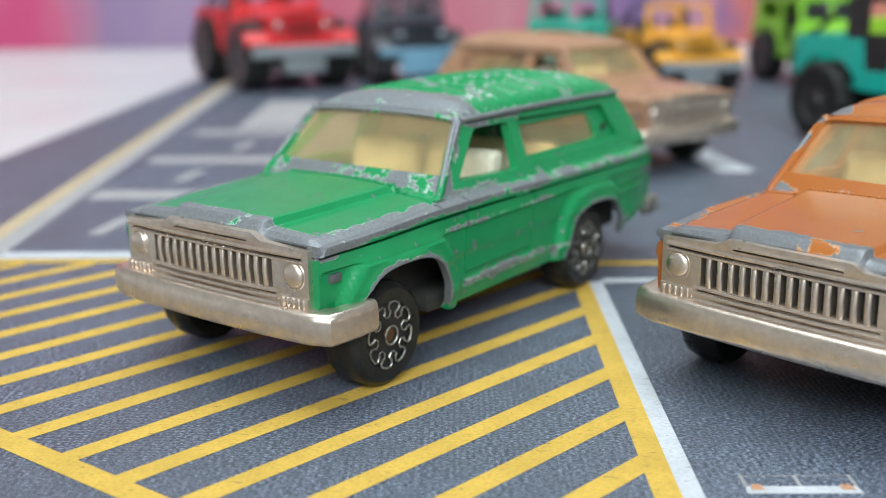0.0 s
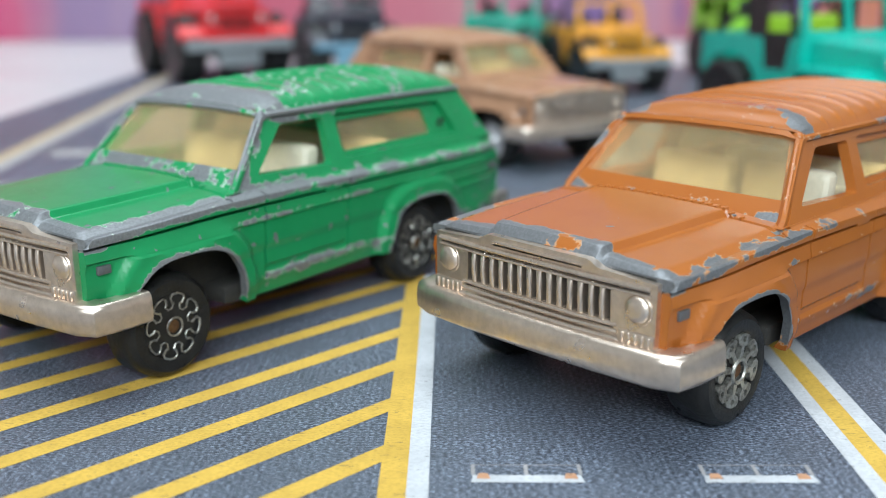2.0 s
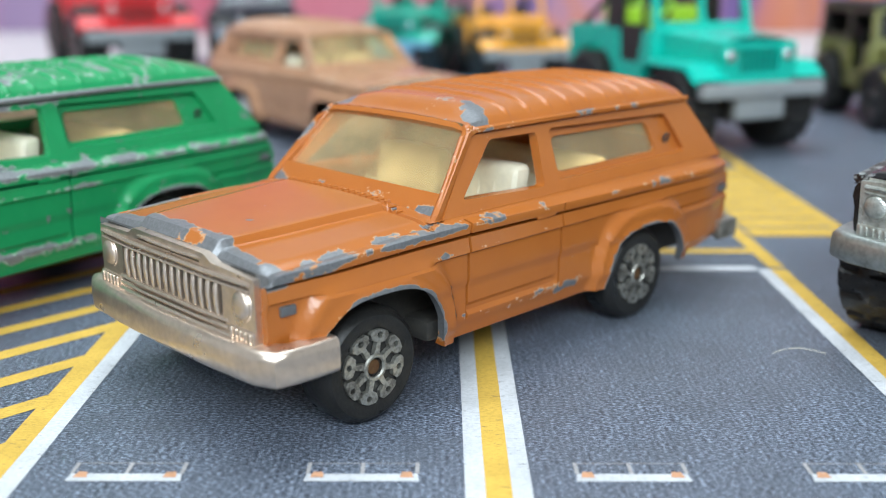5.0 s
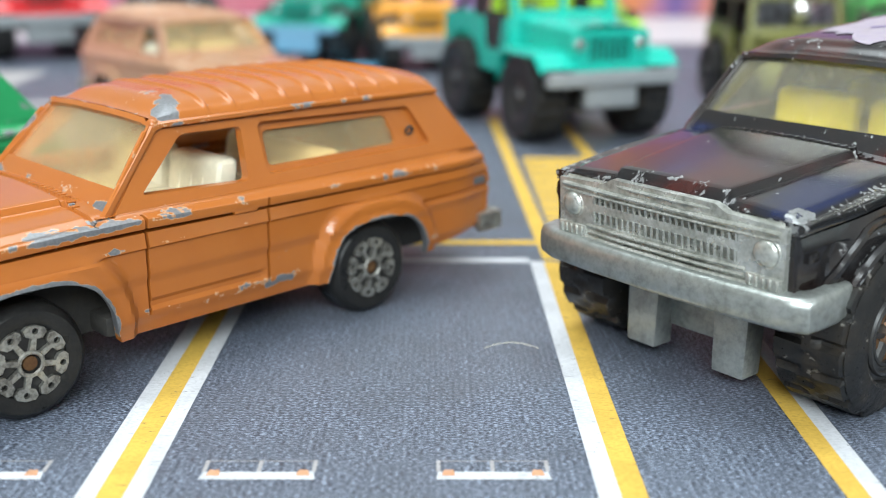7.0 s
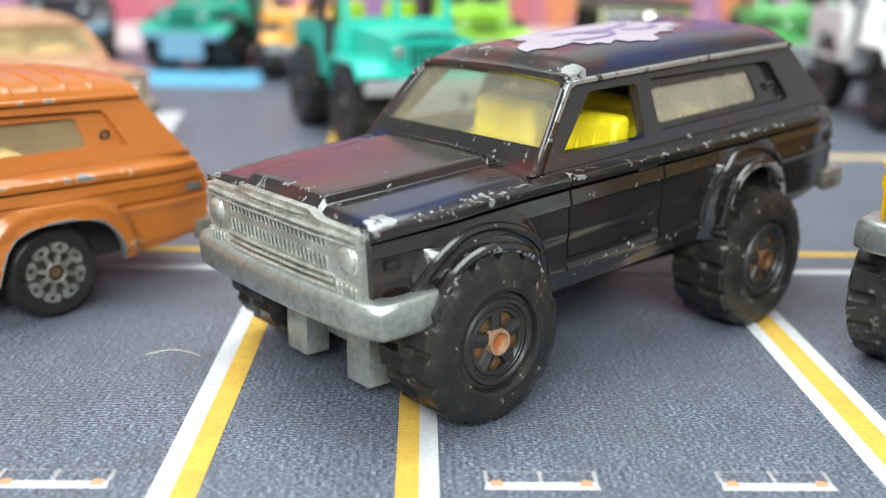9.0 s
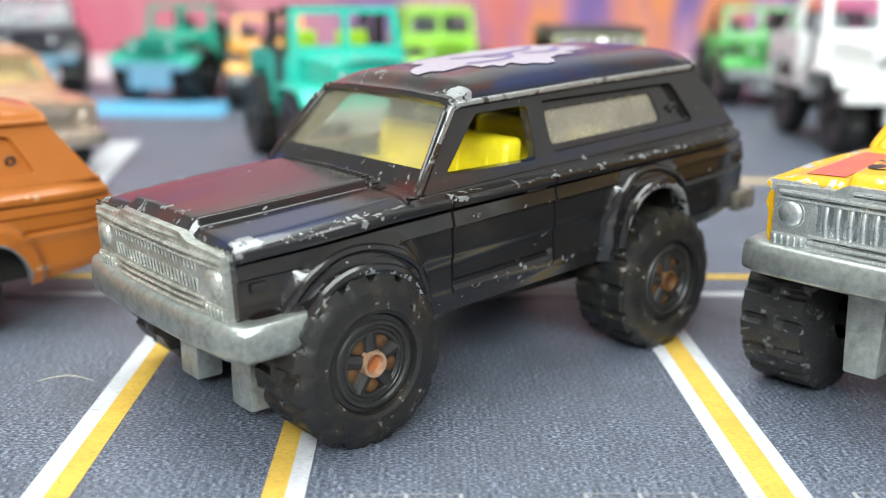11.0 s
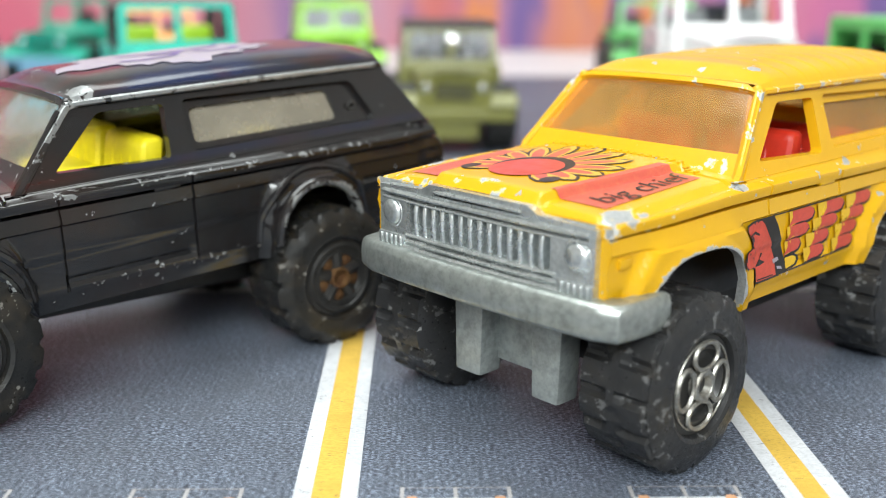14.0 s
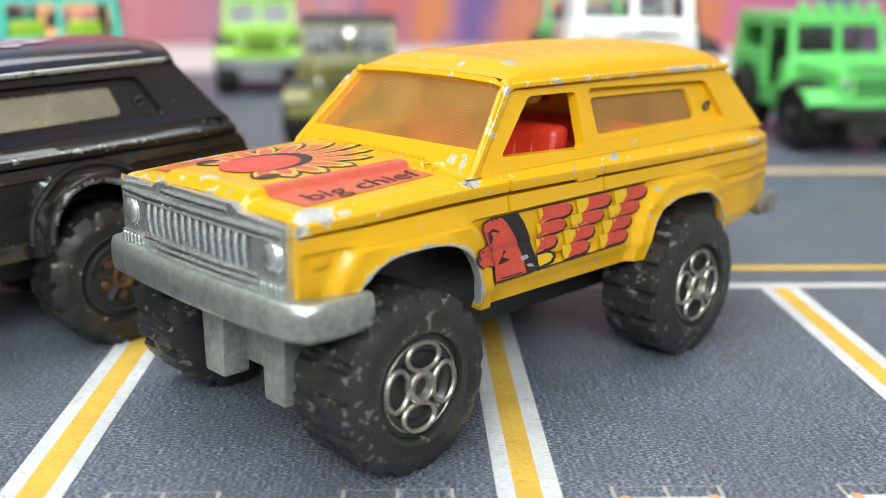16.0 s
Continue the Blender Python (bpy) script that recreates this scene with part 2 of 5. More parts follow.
def scuffed_rubber(name, base, pale, low, seed, dust=(0.030, 0.024, 0.018)):
    """Hard black rubber with pale rubbed flecks and brown dust."""
    m, nt, b = mat_base(name)
    g = noise_node(nt, 1900.0, 5.0, 0.65, seed)
    l = noise_node(nt, 380.0, 3.0, 0.55, seed + 2)
    f = noise_node(nt, 1300.0, 3.0, 0.6, seed + 5, stretch=(1.0, 0.6, 1.0))
    c = mix(nt, ramp(nt, l, 0.45, 0.75), base, dust)
    fleck = ramp(nt, calc(nt, "ADD", f, calc(nt, "MULTIPLY", calc(nt, "SUBTRACT", l, 0.5), 0.5)), low, low + 0.04)
    c = mix(nt, calc(nt, "MULTIPLY", fleck, 0.7), c, pale)
    nt.links.new(c, b.inputs["Base Color"])
    nt.links.new(ramp(nt, g, 0.3, 0.7, 0.26, 0.5), b.inputs["Roughness"])
    b.inputs["Specular IOR Level"].default_value = 0.4
    bump(nt, b, g, 0.5, 0.00012)
    return m


GREEN = worn_paint("green_enamel", (0.014, 0.255, 0.086), 0.46, 1.0, 0.735, tint=(0.012, 0.232, 0.078), specks=0.62, rough=0.30, spec=0.24)
ORANGE = worn_paint("copper_orange_enamel", (0.40, 0.122, 0.023), 0.33, 2.0, 0.78, rim=(0.6, 0.36, 0.2), tint=(0.38, 0.112, 0.021), specks=0.68, metal_colour=(0.23, 0.235, 0.245), rough=0.23, spec=0.45, size=0.62)
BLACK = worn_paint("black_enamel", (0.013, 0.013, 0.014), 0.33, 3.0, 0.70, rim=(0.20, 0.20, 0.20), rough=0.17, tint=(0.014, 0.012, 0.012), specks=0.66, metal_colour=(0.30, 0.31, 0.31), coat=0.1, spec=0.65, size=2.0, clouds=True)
YELLOW = worn_paint("yellow_enamel", (0.66, 0.35, 0.012), 0.30, 4.4, 0.90, rim=(0.78, 0.66, 0.40), tint=(0.63, 0.335, 0.010), specks=0.64, metal_colour=(0.50, 0.51, 0.51), rough=0.24, spec=0.35, size=0.85)
TAN = worn_paint("tan_brown_enamel", (0.42, 0.225, 0.13), 0.05, 6.0, rim=(0.5, 0.36, 0.25), specks=0.9)
CHAMPAGNE = surface("champagne_chrome", (0.78, 0.66, 0.56), 0.33, 0.92, 0.1, 1300, 300, 0.000018, (0.60, 0.50, 0.42))
CHROME = surface("worn_chrome", (0.68, 0.70, 0.70), 0.24, 0.95, 0.2, 2400, 300, 0.00004, (0.30, 0.32, 0.32))
ZINC = surface("cast_zinc", (0.46, 0.49, 0.47), 0.40, 0.8, 0.25, 1500, 330, 0.00004, (0.24, 0.26, 0.24))
MARKER = surface("rubbed_dark_metal", (0.20, 0.205, 0.215), 0.38, 0.5, 0.15, 1500, 330, 0.00002)
DULLZINC = surface("dull_cast_zinc", (0.62, 0.63, 0.59), 0.30, 0.60, 0.25, 1800, 400, 0.00004, (0.27, 0.28, 0.245))
DUSTYRUBBER = scuffed_rubber("dusty_rubber", (0.021, 0.021, 0.022), (0.15, 0.15, 0.15), 0.62, 9, (0.024, 0.022, 0.020))
BRACKET = surface("blotchy_cast_zinc", (0.40, 0.43, 0.42), 0.42, 0.45, 0.3, 1500, 420, 0.00005, (0.22, 0.24, 0.235))
SCUFFRUBBER = scuffed_rubber("scuffed_black_rubber", (0.013, 0.013, 0.013), (0.22, 0.21, 0.19), 0.68, 4)
RUBBER = surface("black_rubber", (0.011, 0.011, 0.011), 0.33, 0, 0.2, 2600, 420, 0.00010, (0.022, 0.021, 0.02), spec=0.3)
BLACKPLASTIC = surface("black_plastic", (0.014, 0.014, 0.014), 0.4, 0, 0.2, 1800, 250, 0.00003, (0.03, 0.028, 0.026))
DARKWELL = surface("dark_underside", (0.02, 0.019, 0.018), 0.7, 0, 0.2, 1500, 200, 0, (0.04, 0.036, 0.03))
BRIGHTZINC = surface("bright_cast_metal", (0.70, 0.73, 0.73), 0.29, 0.85, 0.25, 2600, 320, 0.00003, (0.40, 0.43, 0.43))
CREAM = surface("cream_plastic", (0.74, 0.68, 0.52), 0.45, 0, 0.08, 1200, 200, 0.00003)
LEMON = surface("lemon_plastic", (0.80, 0.66, 0.02), 0.4, 0, 0.08, 1200, 200, 0.00003)
REDPLASTIC = surface("red_plastic", (0.55, 0.03, 0.015), 0.4, 0, 0.1, 1200, 200, 0.00003)
SPOKE = surface("rim_silver", (0.50, 0.49, 0.44), 0.4, 0.8, 0.25, 3000, 500, 0.00006, (0.10, 0.09, 0.08))
WORNRIM = surface("worn_rim_plating", (0.46, 0.45, 0.41), 0.40, 0.85, 0.25, 3000, 700, 0.00004, (0.20, 0.18, 0.16))
RUST = surface("rusty_axle", (0.17, 0.09, 0.035), 0.6, 0.5, 0.3, 2500, 400, 0.00006, (0.10, 0.04, 0.02))
SILVERWHEEL = surface("silver_wheel", (0.60, 0.60, 0.60), 0.35, 0.6, 0.15, 2000, 300)
COPPERTUBE = surface("coppery_rust", (0.50, 0.33, 0.22), 0.45, 0.5, 0.25, 2500, 500, 0.00003, (0.30, 0.16, 0.09))
BRIGHTRUST = surface("orange_rust", (0.50, 0.16, 0.05), 0.6, 0.2, 0.3, 2500, 500, 0.00006, (0.22, 0.07, 0.025))
AMBER = clear_plastic("pale_amber_glazing", (0.88, 0.71, 0.42), 0.10, 1, 0.16, 0.88)
ORANGEGLASS = clear_plastic("orange_glazing", (0.74, 0.44, 0.14), 0.13, 2, 0.14, 0.82)
DUSTGLASS = clear_plastic("dusty_brown_glazing", (0.40, 0.36, 0.29), 0.12, 7, 0.3, 0.55)
SMOKEGLASS = clear_plastic("scuffed_clear_glazing", (0.88, 0.85, 0.70), 0.05, 3, 0.16, 0.94)

# ---- the station wagons ----
FRONT_AXLE, REAR_AXLE = 2.10, -2.10
WIDTH = [(0.40, 1.40), (0.62, 1.45), (0.70, 1.49), (1.06, 1.49), (1.10, 1.515), (1.385, 1.515), (1.41, 1.55), (1.44, 1.545), (1.520, 1.525), (1.525, 1.41), (1.543, 1.41), (1.548, 1.55), (1.59, 1.56), (1.625, 1.555), (1.655, 1.525), (1.69, 1.45), (1.76, 1.40)]
ROOF_EDGE = 2.48


ARCHES = [(FRONT_AXLE, 0.74, 0.84, 0.82), (REAR_AXLE, 0.70, 0.84, 0.70)]
HIGH_ARCHES = [(FRONT_AXLE, 0.62, 0.70, 0.80), (REAR_AXLE, 0.54, 0.60, 0.84)]
arches = list(ARCHES)


def arch_edge(x, bottom):
    """Height of the body's lower edge, with the wheel arches cut out of it."""
    z = bottom
    for c, ahead, behind, high in arches:
        d = (x - c) / (ahead if x > c else behind)
        if abs(d) < 1:
            z = max(z, 0.46 + high * (1 - abs(d) ** 3.0) ** 0.42)
    return z


def bottom_edge(x):
    return curve([(-4.2, 0.66), (-3.0, 0.54), (-2.75, 0.50), (2.75, 0.50), (2.85, 0.78), (3.3, 0.90)], x)


def plan_taper(x):
    return 1.0 - 0.045 * smooth(2.2, 3.3, x) - 0.09 * smooth(-3.3, -4.32, x) ** 1.8


def arch_gap(x, z):
    """Roughly how far a spot lies outside the nearer wheel arch."""
    best = 9.0
    for c, ahead, behind, high in arches:
        d = abs(x - c) / (ahead if x > c else behind)
        h = max(0.0, z - 0.46) / high
        best = min(best, ((h ** 2.4 + d ** 3.0) ** 0.38 - 1.0) * 0.78)
    return best


def arch_lip(x, z):
    """How far the flared lip round the arches stands out."""
    gap = arch_gap(x, z)
    out = 0.105 * (1 - smooth(0.17, 0.30, gap)) + 0.025 * (1 - smooth(0.02, 0.07, gap))
    out *= 1 - 0.75 * smooth(1.36, 1.43, z)
    return out if z > 0.5 else out * 0.6


def groove(x, at, w=0.026):
    return 1.0 if abs(x - at) < w / 2 else 0.0


def shoulder_rise(x):
    """The groove under the shoulder climbs from the tail to the screen and dips again to the nose."""
    return curve([(-4.2, -0.01), (-3.3, 0.0), (-1.2, 0.04), (0.9, 0.09), (1.6, 0.09), (2.2, 0.07), (2.7, 0.04), (3.3, 0.02)], x)


def raised(x, z):
    up = shoulder_rise(x)
    if z < 1.46:
        return z
    return z + up * ((z - 1.46) / 0.14 if z < 1.60 else (1.76 - z) / 0.16)


def lowered(x, z):
    up = shoulder_rise(x)
    if z < 1.46:
        return z
    if z < 1.60 + up:
        return 1.46 + (z - 1.46) * 0.14 / (0.14 + up)
    return 1.60 + (z - 1.60 - up) * 0.16 / (0.16 - up)


def side_y(x, z):
    y = curve(WIDTH, lowered(x, z)) * plan_taper(x)
    y += arch_lip(x, z) * (1.0 if z < 1.5 else 0.0)
    if 0.72 < z < 1.72:
        y -= (0.035 if arches[0] == HIGH_ARCHES[0] else 0.09) * (groove(x, 0.86) + groove(x, -0.60) * (z < 1.66))
    if -0.58 < x < 0.85 and abs(z - 0.80) < 0.03:
        y -= 0.03
    if x < -2.9 and abs(z - 1.20) < 0.022:
        y -= 0.04
    return y


def hood_z(x, y):
    a = abs(y)
    back = clamp01((3.25 - x) / 2.0)
    z = 1.685 + 0.09 * back + 0.055 * (1 - (a / 1.4) ** 2)
    w = 0.68 + 0.17 * back
    z += 0.075 * (1 - smooth(w - 0.025, w + 0.025, a)) * smooth(1.15, 1.35, x)
    z -= 0.035 * (abs(x - 1.36) < 0.03) + 0.12 * smooth(3.10, 3.27, x) ** 2
    z -= 0.045 * smooth(1.30, 1.42, a)
    return z


def hood_line(x, k):
    """Across the bonnet: 0 to 1 on the raised panel, 1 to 2 down its crease, 2 to 3 out to the wing."""
    w = 0.68 + 0.17 * clamp01((3.25 - x) / 2.0)
    if k <= 1:
        return k * (w - 0.028)
    if k <= 2:
        return w - 0.028 + (k - 1) * 0.056
    return w + 0.028 + (k - 2) * (1.42 - w - 0.028)


def roof_z(x, y, ribs):
    a = min(1.0, abs(y) / 1.13)
    z = ROOF_EDGE + 0.27 * (1 - a ** 3.4) ** 0.55
    z += 0.05 * math.sin(math.pi * clamp01((0.4 - x) / 3.9))
    z -= 0.13 * smooth(0.05, 0.50, x) ** 1.6 * (1 - a ** 6)
    z -= 0.05 * smooth(-3.15, -3.55, x)
    z += 0.05 * smooth(-0.5, 0.4, x) * a ** 3
    if ribs and -3.2 < x < -0.05 and a < 0.985:
        z += 0.034 * ribs * max(0.0, math.cos(2 * math.pi * (x + 0.2) / 0.345)) ** 12 * (1 - smooth(0.9, 0.985, a))
    return z


def side_glass_y(z):
    return 1.405 + (z - 1.74) * (1.13 - 1.405) / (ROOF_EDGE - 1.74)


FRONT_WINDOW = rounded([(0.78, 1.89), (-0.48, 1.84), (-0.55, 2.40), (0.19, 2.41)], 0.06)
QUARTER_WINDOW = rounded([(-0.83, 1.93), (-2.74, 1.93), (-2.66, 2.28), (-0.85, 2.31)], 0.08)
QUARTER_RECESS = rounded([(-0.74, 1.87), (-3.24, 1.88), (-3.00, 2.36), (-0.76, 2.42)], 0.08)
SIDE_FRAME = [(1.12, 1.74), (0.46, ROOF_EDGE), (-3.50, ROOF_EDGE), (-4.02, 1.74)]


def screen_place(u, v, d):
    """Across (u) and up (v, 0 to 1) the windscreen's slope, d inwards."""
    x = 1.21 + (0.47 - 1.21) * v + 0.05 * (1 - (u / 1.4) ** 2)
    z = 1.74 + (2.60 - 1.74) * v
    return (x - d * 0.67, u * (1.0 - 0.195 * v), z - d * 0.74)


def tail_place(u, v, d):
    x = -4.03 + (-3.48 + 4.03) * v
    z = 1.74 + (2.52 - 1.74) * v
    return (x + d, u * (1.0 - 0.195 * v), z)


def screen_top(u, inset):
    """Height of the windscreen's upper edge: it follows the bow of the roof."""
    return (roof_z(0.46, min(1.13, abs(u) * 0.82), False) - 1.74) / 0.86 - inset


def screen_outline(half_low, low, half_top, inset):
    top = [(half_top * k / 8, max(0.80, screen_top(half_top * k / 8, inset))) for k in range(8, -9, -1)]
    return [(-half_low, low), (half_low, low)] + top


SCREEN_GLASS = screen_outline(1.36, 0.275, 1.345, 0.058)


def body_wear(shoulder=1.0, arch=0.95, front=1.0, roof=0.85, gutter=1.1, fade=0.0, band=0.11, spots=()):
    """Edges and ridges of the casting lose their paint first; fade: how much less so towards the tail."""
    def wear(co):
        x, y, z = co
        a = abs(y)
        w = 0.0
        tail = 1.0 - fade * smooth(1.2, -1.6, x)
        if z < 1.5:
            w = max(w, 1.1 * arch * (1 - smooth(0.012, 0.06, arch_gap(x, z))))
        w = max(w, shoulder * tail * (1 - smooth(0.02, band, abs(z - 1.625 - 0.8 * shoulder_rise(x)))) * (a > 1.3))
        w = max(w, shoulder * 0.70 * (1 - smooth(0.0, 0.06, abs(z - 1.43))) * (a > 1.3) * smooth(2.0, 1.2, x) * smooth(-1.7, -1.1, x))
        w = max(w, shoulder * 0.74 * (1 - smooth(0.03, 0.14, abs(z - 0.70))) * (a > 1.3) * smooth(1.1, 0.7, x))
        w = max(w, shoulder * 0.50 * (1 - smooth(0.0, 0.05, abs(z - 1.78))) * (a > 1.3) * (x < 0.0))
        w = max(w, front * smooth(2.98, 3.10, x) * (z > 1.5))
        w = max(w, front * 0.8 * smooth(2.3, 2.9, x) * (z > 1.55) * (a > 1.25))
        w = max(w, 1.45 * front * smooth(2.90, 3.08, x) * (z > 1.5) * (a > 1.28))
        w = max(w, roof * smooth(-0.20, 0.14, x) * (z > 2.40) * (0.75 if a > 0.75 else 1.0 if a > 0.2 else 0.85))
        w = max(w, roof * 0.62 * (1 - smooth(0.0, 0.10, abs(z - 2.56))) * (a > 0.85))
        w = max(w, roof * 0.7 * (1 - smooth(0.0, 0.07, abs((x - 1.21) / 0.74 + (z - 1.74) / 0.86))) * (a > 1.05) * (z > 1.75))
        w = max(w, roof * 0.42 * smooth(2.60, 2.72, z))
        for sx, sy, sz, reach, much in spots:
            gap = math.sqrt((x - sx) ** 2 + (y - sy) ** 2 + (z - sz) ** 2)
            w = max(w, much * (1 - smooth(0.6 * reach, reach, gap)))
        if a > 1.142 and z > 2.47:
            w = gutter
        return w
    return wear


def wagon_body(ribs=True, flares=False):
    bm = nb()
    seams = [at + d for at in (0.86, -0.60) for d in (-0.018, -0.011, 0.011, 0.018)]
    xs = sorted([x for x in span(-4.30, 3.24, 0.045) if min(abs(x - q) for q in seams) > 0.012] + seams)
    zs = span(0.46, 1.36, 0.045) + [1.385, 1.41, 1.44, 1.48, 1.520, 1.525, 1.543, 1.548, 1.59, 1.625, 1.655, 1.69, 1.72, 1.76]
    for s in (1, -1):
        def side(x, z, s=s):
            zz = max(raised(x, z), arch_edge(x, bottom_edge(x)))
            if x > 1.1 and zz > 1.60:
                zz = min(zz, hood_z(x, 1.40) + 0.005)
            return (max(x, -4.30 + 0.22 * smooth(1.25, 1.74, zz) + 0.06 * smooth(0.95, 0.6, zz)), s * side_y(x, zz), zz)
        grid(bm, xs if s > 0 else xs[::-1], zs, side)
        # the lips turn inwards
        def lip(x, k, s=s):
            zz = arch_edge(x, bottom_edge(x))
            return (x, s * (side_y(x, zz) - k * 0.09), zz + 0.01 * k)
        grid(bm, xs[::-1] if s > 0 else xs, [0, 1], lip)
        # cabin side with its window openings
        def flank(u, v, d, s=s):
            return (u, s * (side_glass_y(v) - d), v)
        plate(bm, SIDE_FRAME, [FRONT_WINDOW, QUARTER_RECESS], 0.12, flank)
        plate(bm, QUARTER_RECESS, [QUARTER_WINDOW], 0.05, lambda u, v, d, s=s: (u, s * (side_glass_y(v) - 0.085 - d), v))
        # rain gutter along the roof and the ledge below the windows
        tube(bm, [(0.47, s * 1.11, ROOF_EDGE + 0.03), (0.40, s * 1.135, ROOF_EDGE + 0.045), (0.30, s * 1.155, ROOF_EDGE + 0.05), (-1.5, s * 1.165, ROOF_EDGE + 0.05), (-3.50, s * 1.155, ROOF_EDGE + 0.02)], 0.035, 6)
        grid(bm, [1.30, 0.0, -2.0, -4.05], [0, 1], lambda x, k, s=s: (x, s * (1.415 - 0.16 * k), 1.755 + 0.012 * k))
        tube(bm, [(1.30, s * 1.34, 1.58), (1.15, s * 1.35, 1.80), (0.50, s * 1.13, 2.49), (0.38, s * 1.11, 2.525)], 0.05, 6)
        ball = bmesh.ops.create_uvsphere(bm, u_segments=12, v_segments=8, radius=0.07)
        bmesh.ops.translate(bm, vec=(0.46, s * 1.095, 2.525), verts=ball["verts"])
        tube(bm, [(-3.02, s * 1.50, 1.40), (-3.06, s * 1.50, 1.33), (-3.00, s * 1.495, 1.26)], 0.018, 6)
        # door handle and side lamp
        box(bm, -0.46, -0.16, s * 1.52 - 0.03, s * 1.52 + 0.03, 1.555, 1.60, 0.012)
    half = span(0.0, 1.0, 0.09) + [1.2, 1.4, 1.6, 1.8] + span(2.0, 3.0, 0.07)
    ks = [-k for k in half[:0:-1]] + half

    def bonnet(x, k):
        y = math.copysign(hood_line(x, abs(k)), k)
        return (x, y * (1 - 0.03 * smooth(2.6, 3.25, x)), hood_z(x, y))
    grid(bm, span(0.95, 1.30, 0.045) + span(1.325, 1.395, 0.0175) + span(1.42, 3.24, 0.04), ks, bonnet)
    for s in (1, -1):
        def seam(x, k, s=s):
            if k == 0:
                return (x, s * 1.42 * (1 - 0.03 * smooth(2.6, 3.25, x)), hood_z(x, 1.42))
            zt = min(1.76, hood_z(x, 1.40) + 0.005)
            return (x, s * side_y(x, zt), zt)
        grid(bm, span(1.12, 3.24, 0.045), [0, 1], seam)
    grid(bm, span(-3.54, 0.48, 0.0172), span(-1.13, 1.13, 0.045), lambda x, y: (x, y, roof_z(x, y, ribs)))
    plate(bm, screen_outline(1.40, 0.0, 1.40, 0.004), [SCREEN_GLASS], 0.10, screen_place)
    plate(bm, [(-1.40, 0.0), (1.40, 0.0), (1.38, 1.0), (-1.38, 1.0)], [rounded([(-1.1, 0.2), (1.1, 0.2), (1.12, 0.85), (-1.12, 0.85)], 0.1)], 0.08, tail_place)
    grid(bm, [0.60, 0.75, 0.95, 1.25, 1.4, 1.55, 1.74], span(-1.34, 1.34, 0.2), lambda z, y: (-4.30 + 0.22 * smooth(1.25, 1.74, z) + 0.06 * smooth(0.95, 0.6, z), y, z))
    for k in range(18):
        yy = -0.85 + 0.1 * k
        box(bm, 1.24, 1.33, yy - 0.025, yy + 0.025, hood_z(1.28, yy) - 0.01, hood_z(1.28, yy) + 0.008, 0.004, 1)
    if flares:
        for c, ahead, behind, high in arches:
            for s in (1, -1):
                for off, th in ((0.0, 0.055), (0.16, 0.05)):
                    pts = []
                    for i in range(25):
                        t = math.pi * (0.04 + 0.92 * i / 24)
                        px = c + ((ahead if math.cos(t) > 0 else behind) + 0.02 + off) * math.cos(t)
                        pz = 0.48 + (high + 0.01 + off) * math.sin(t) ** 0.7
                        pts.append((px, s * (side_y(px, pz) + 0.06 - 0.45 * off), pz))
                    tube(bm, pts, th, 8)
    # front panel behind the grille
    grid(bm, [0.78, 0.95, 1.1, 1.3, 1.41, 1.5, 1.56, 1.60, 1.64, 1.66], [-1.0, -0.9, -0.5, 0.5, 0.9, 1.0], lambda z, k: (3.236 if abs(k) > 0.89 else 3.215, k * (side_y(3.24, z) - 0.002), z))
    return bm


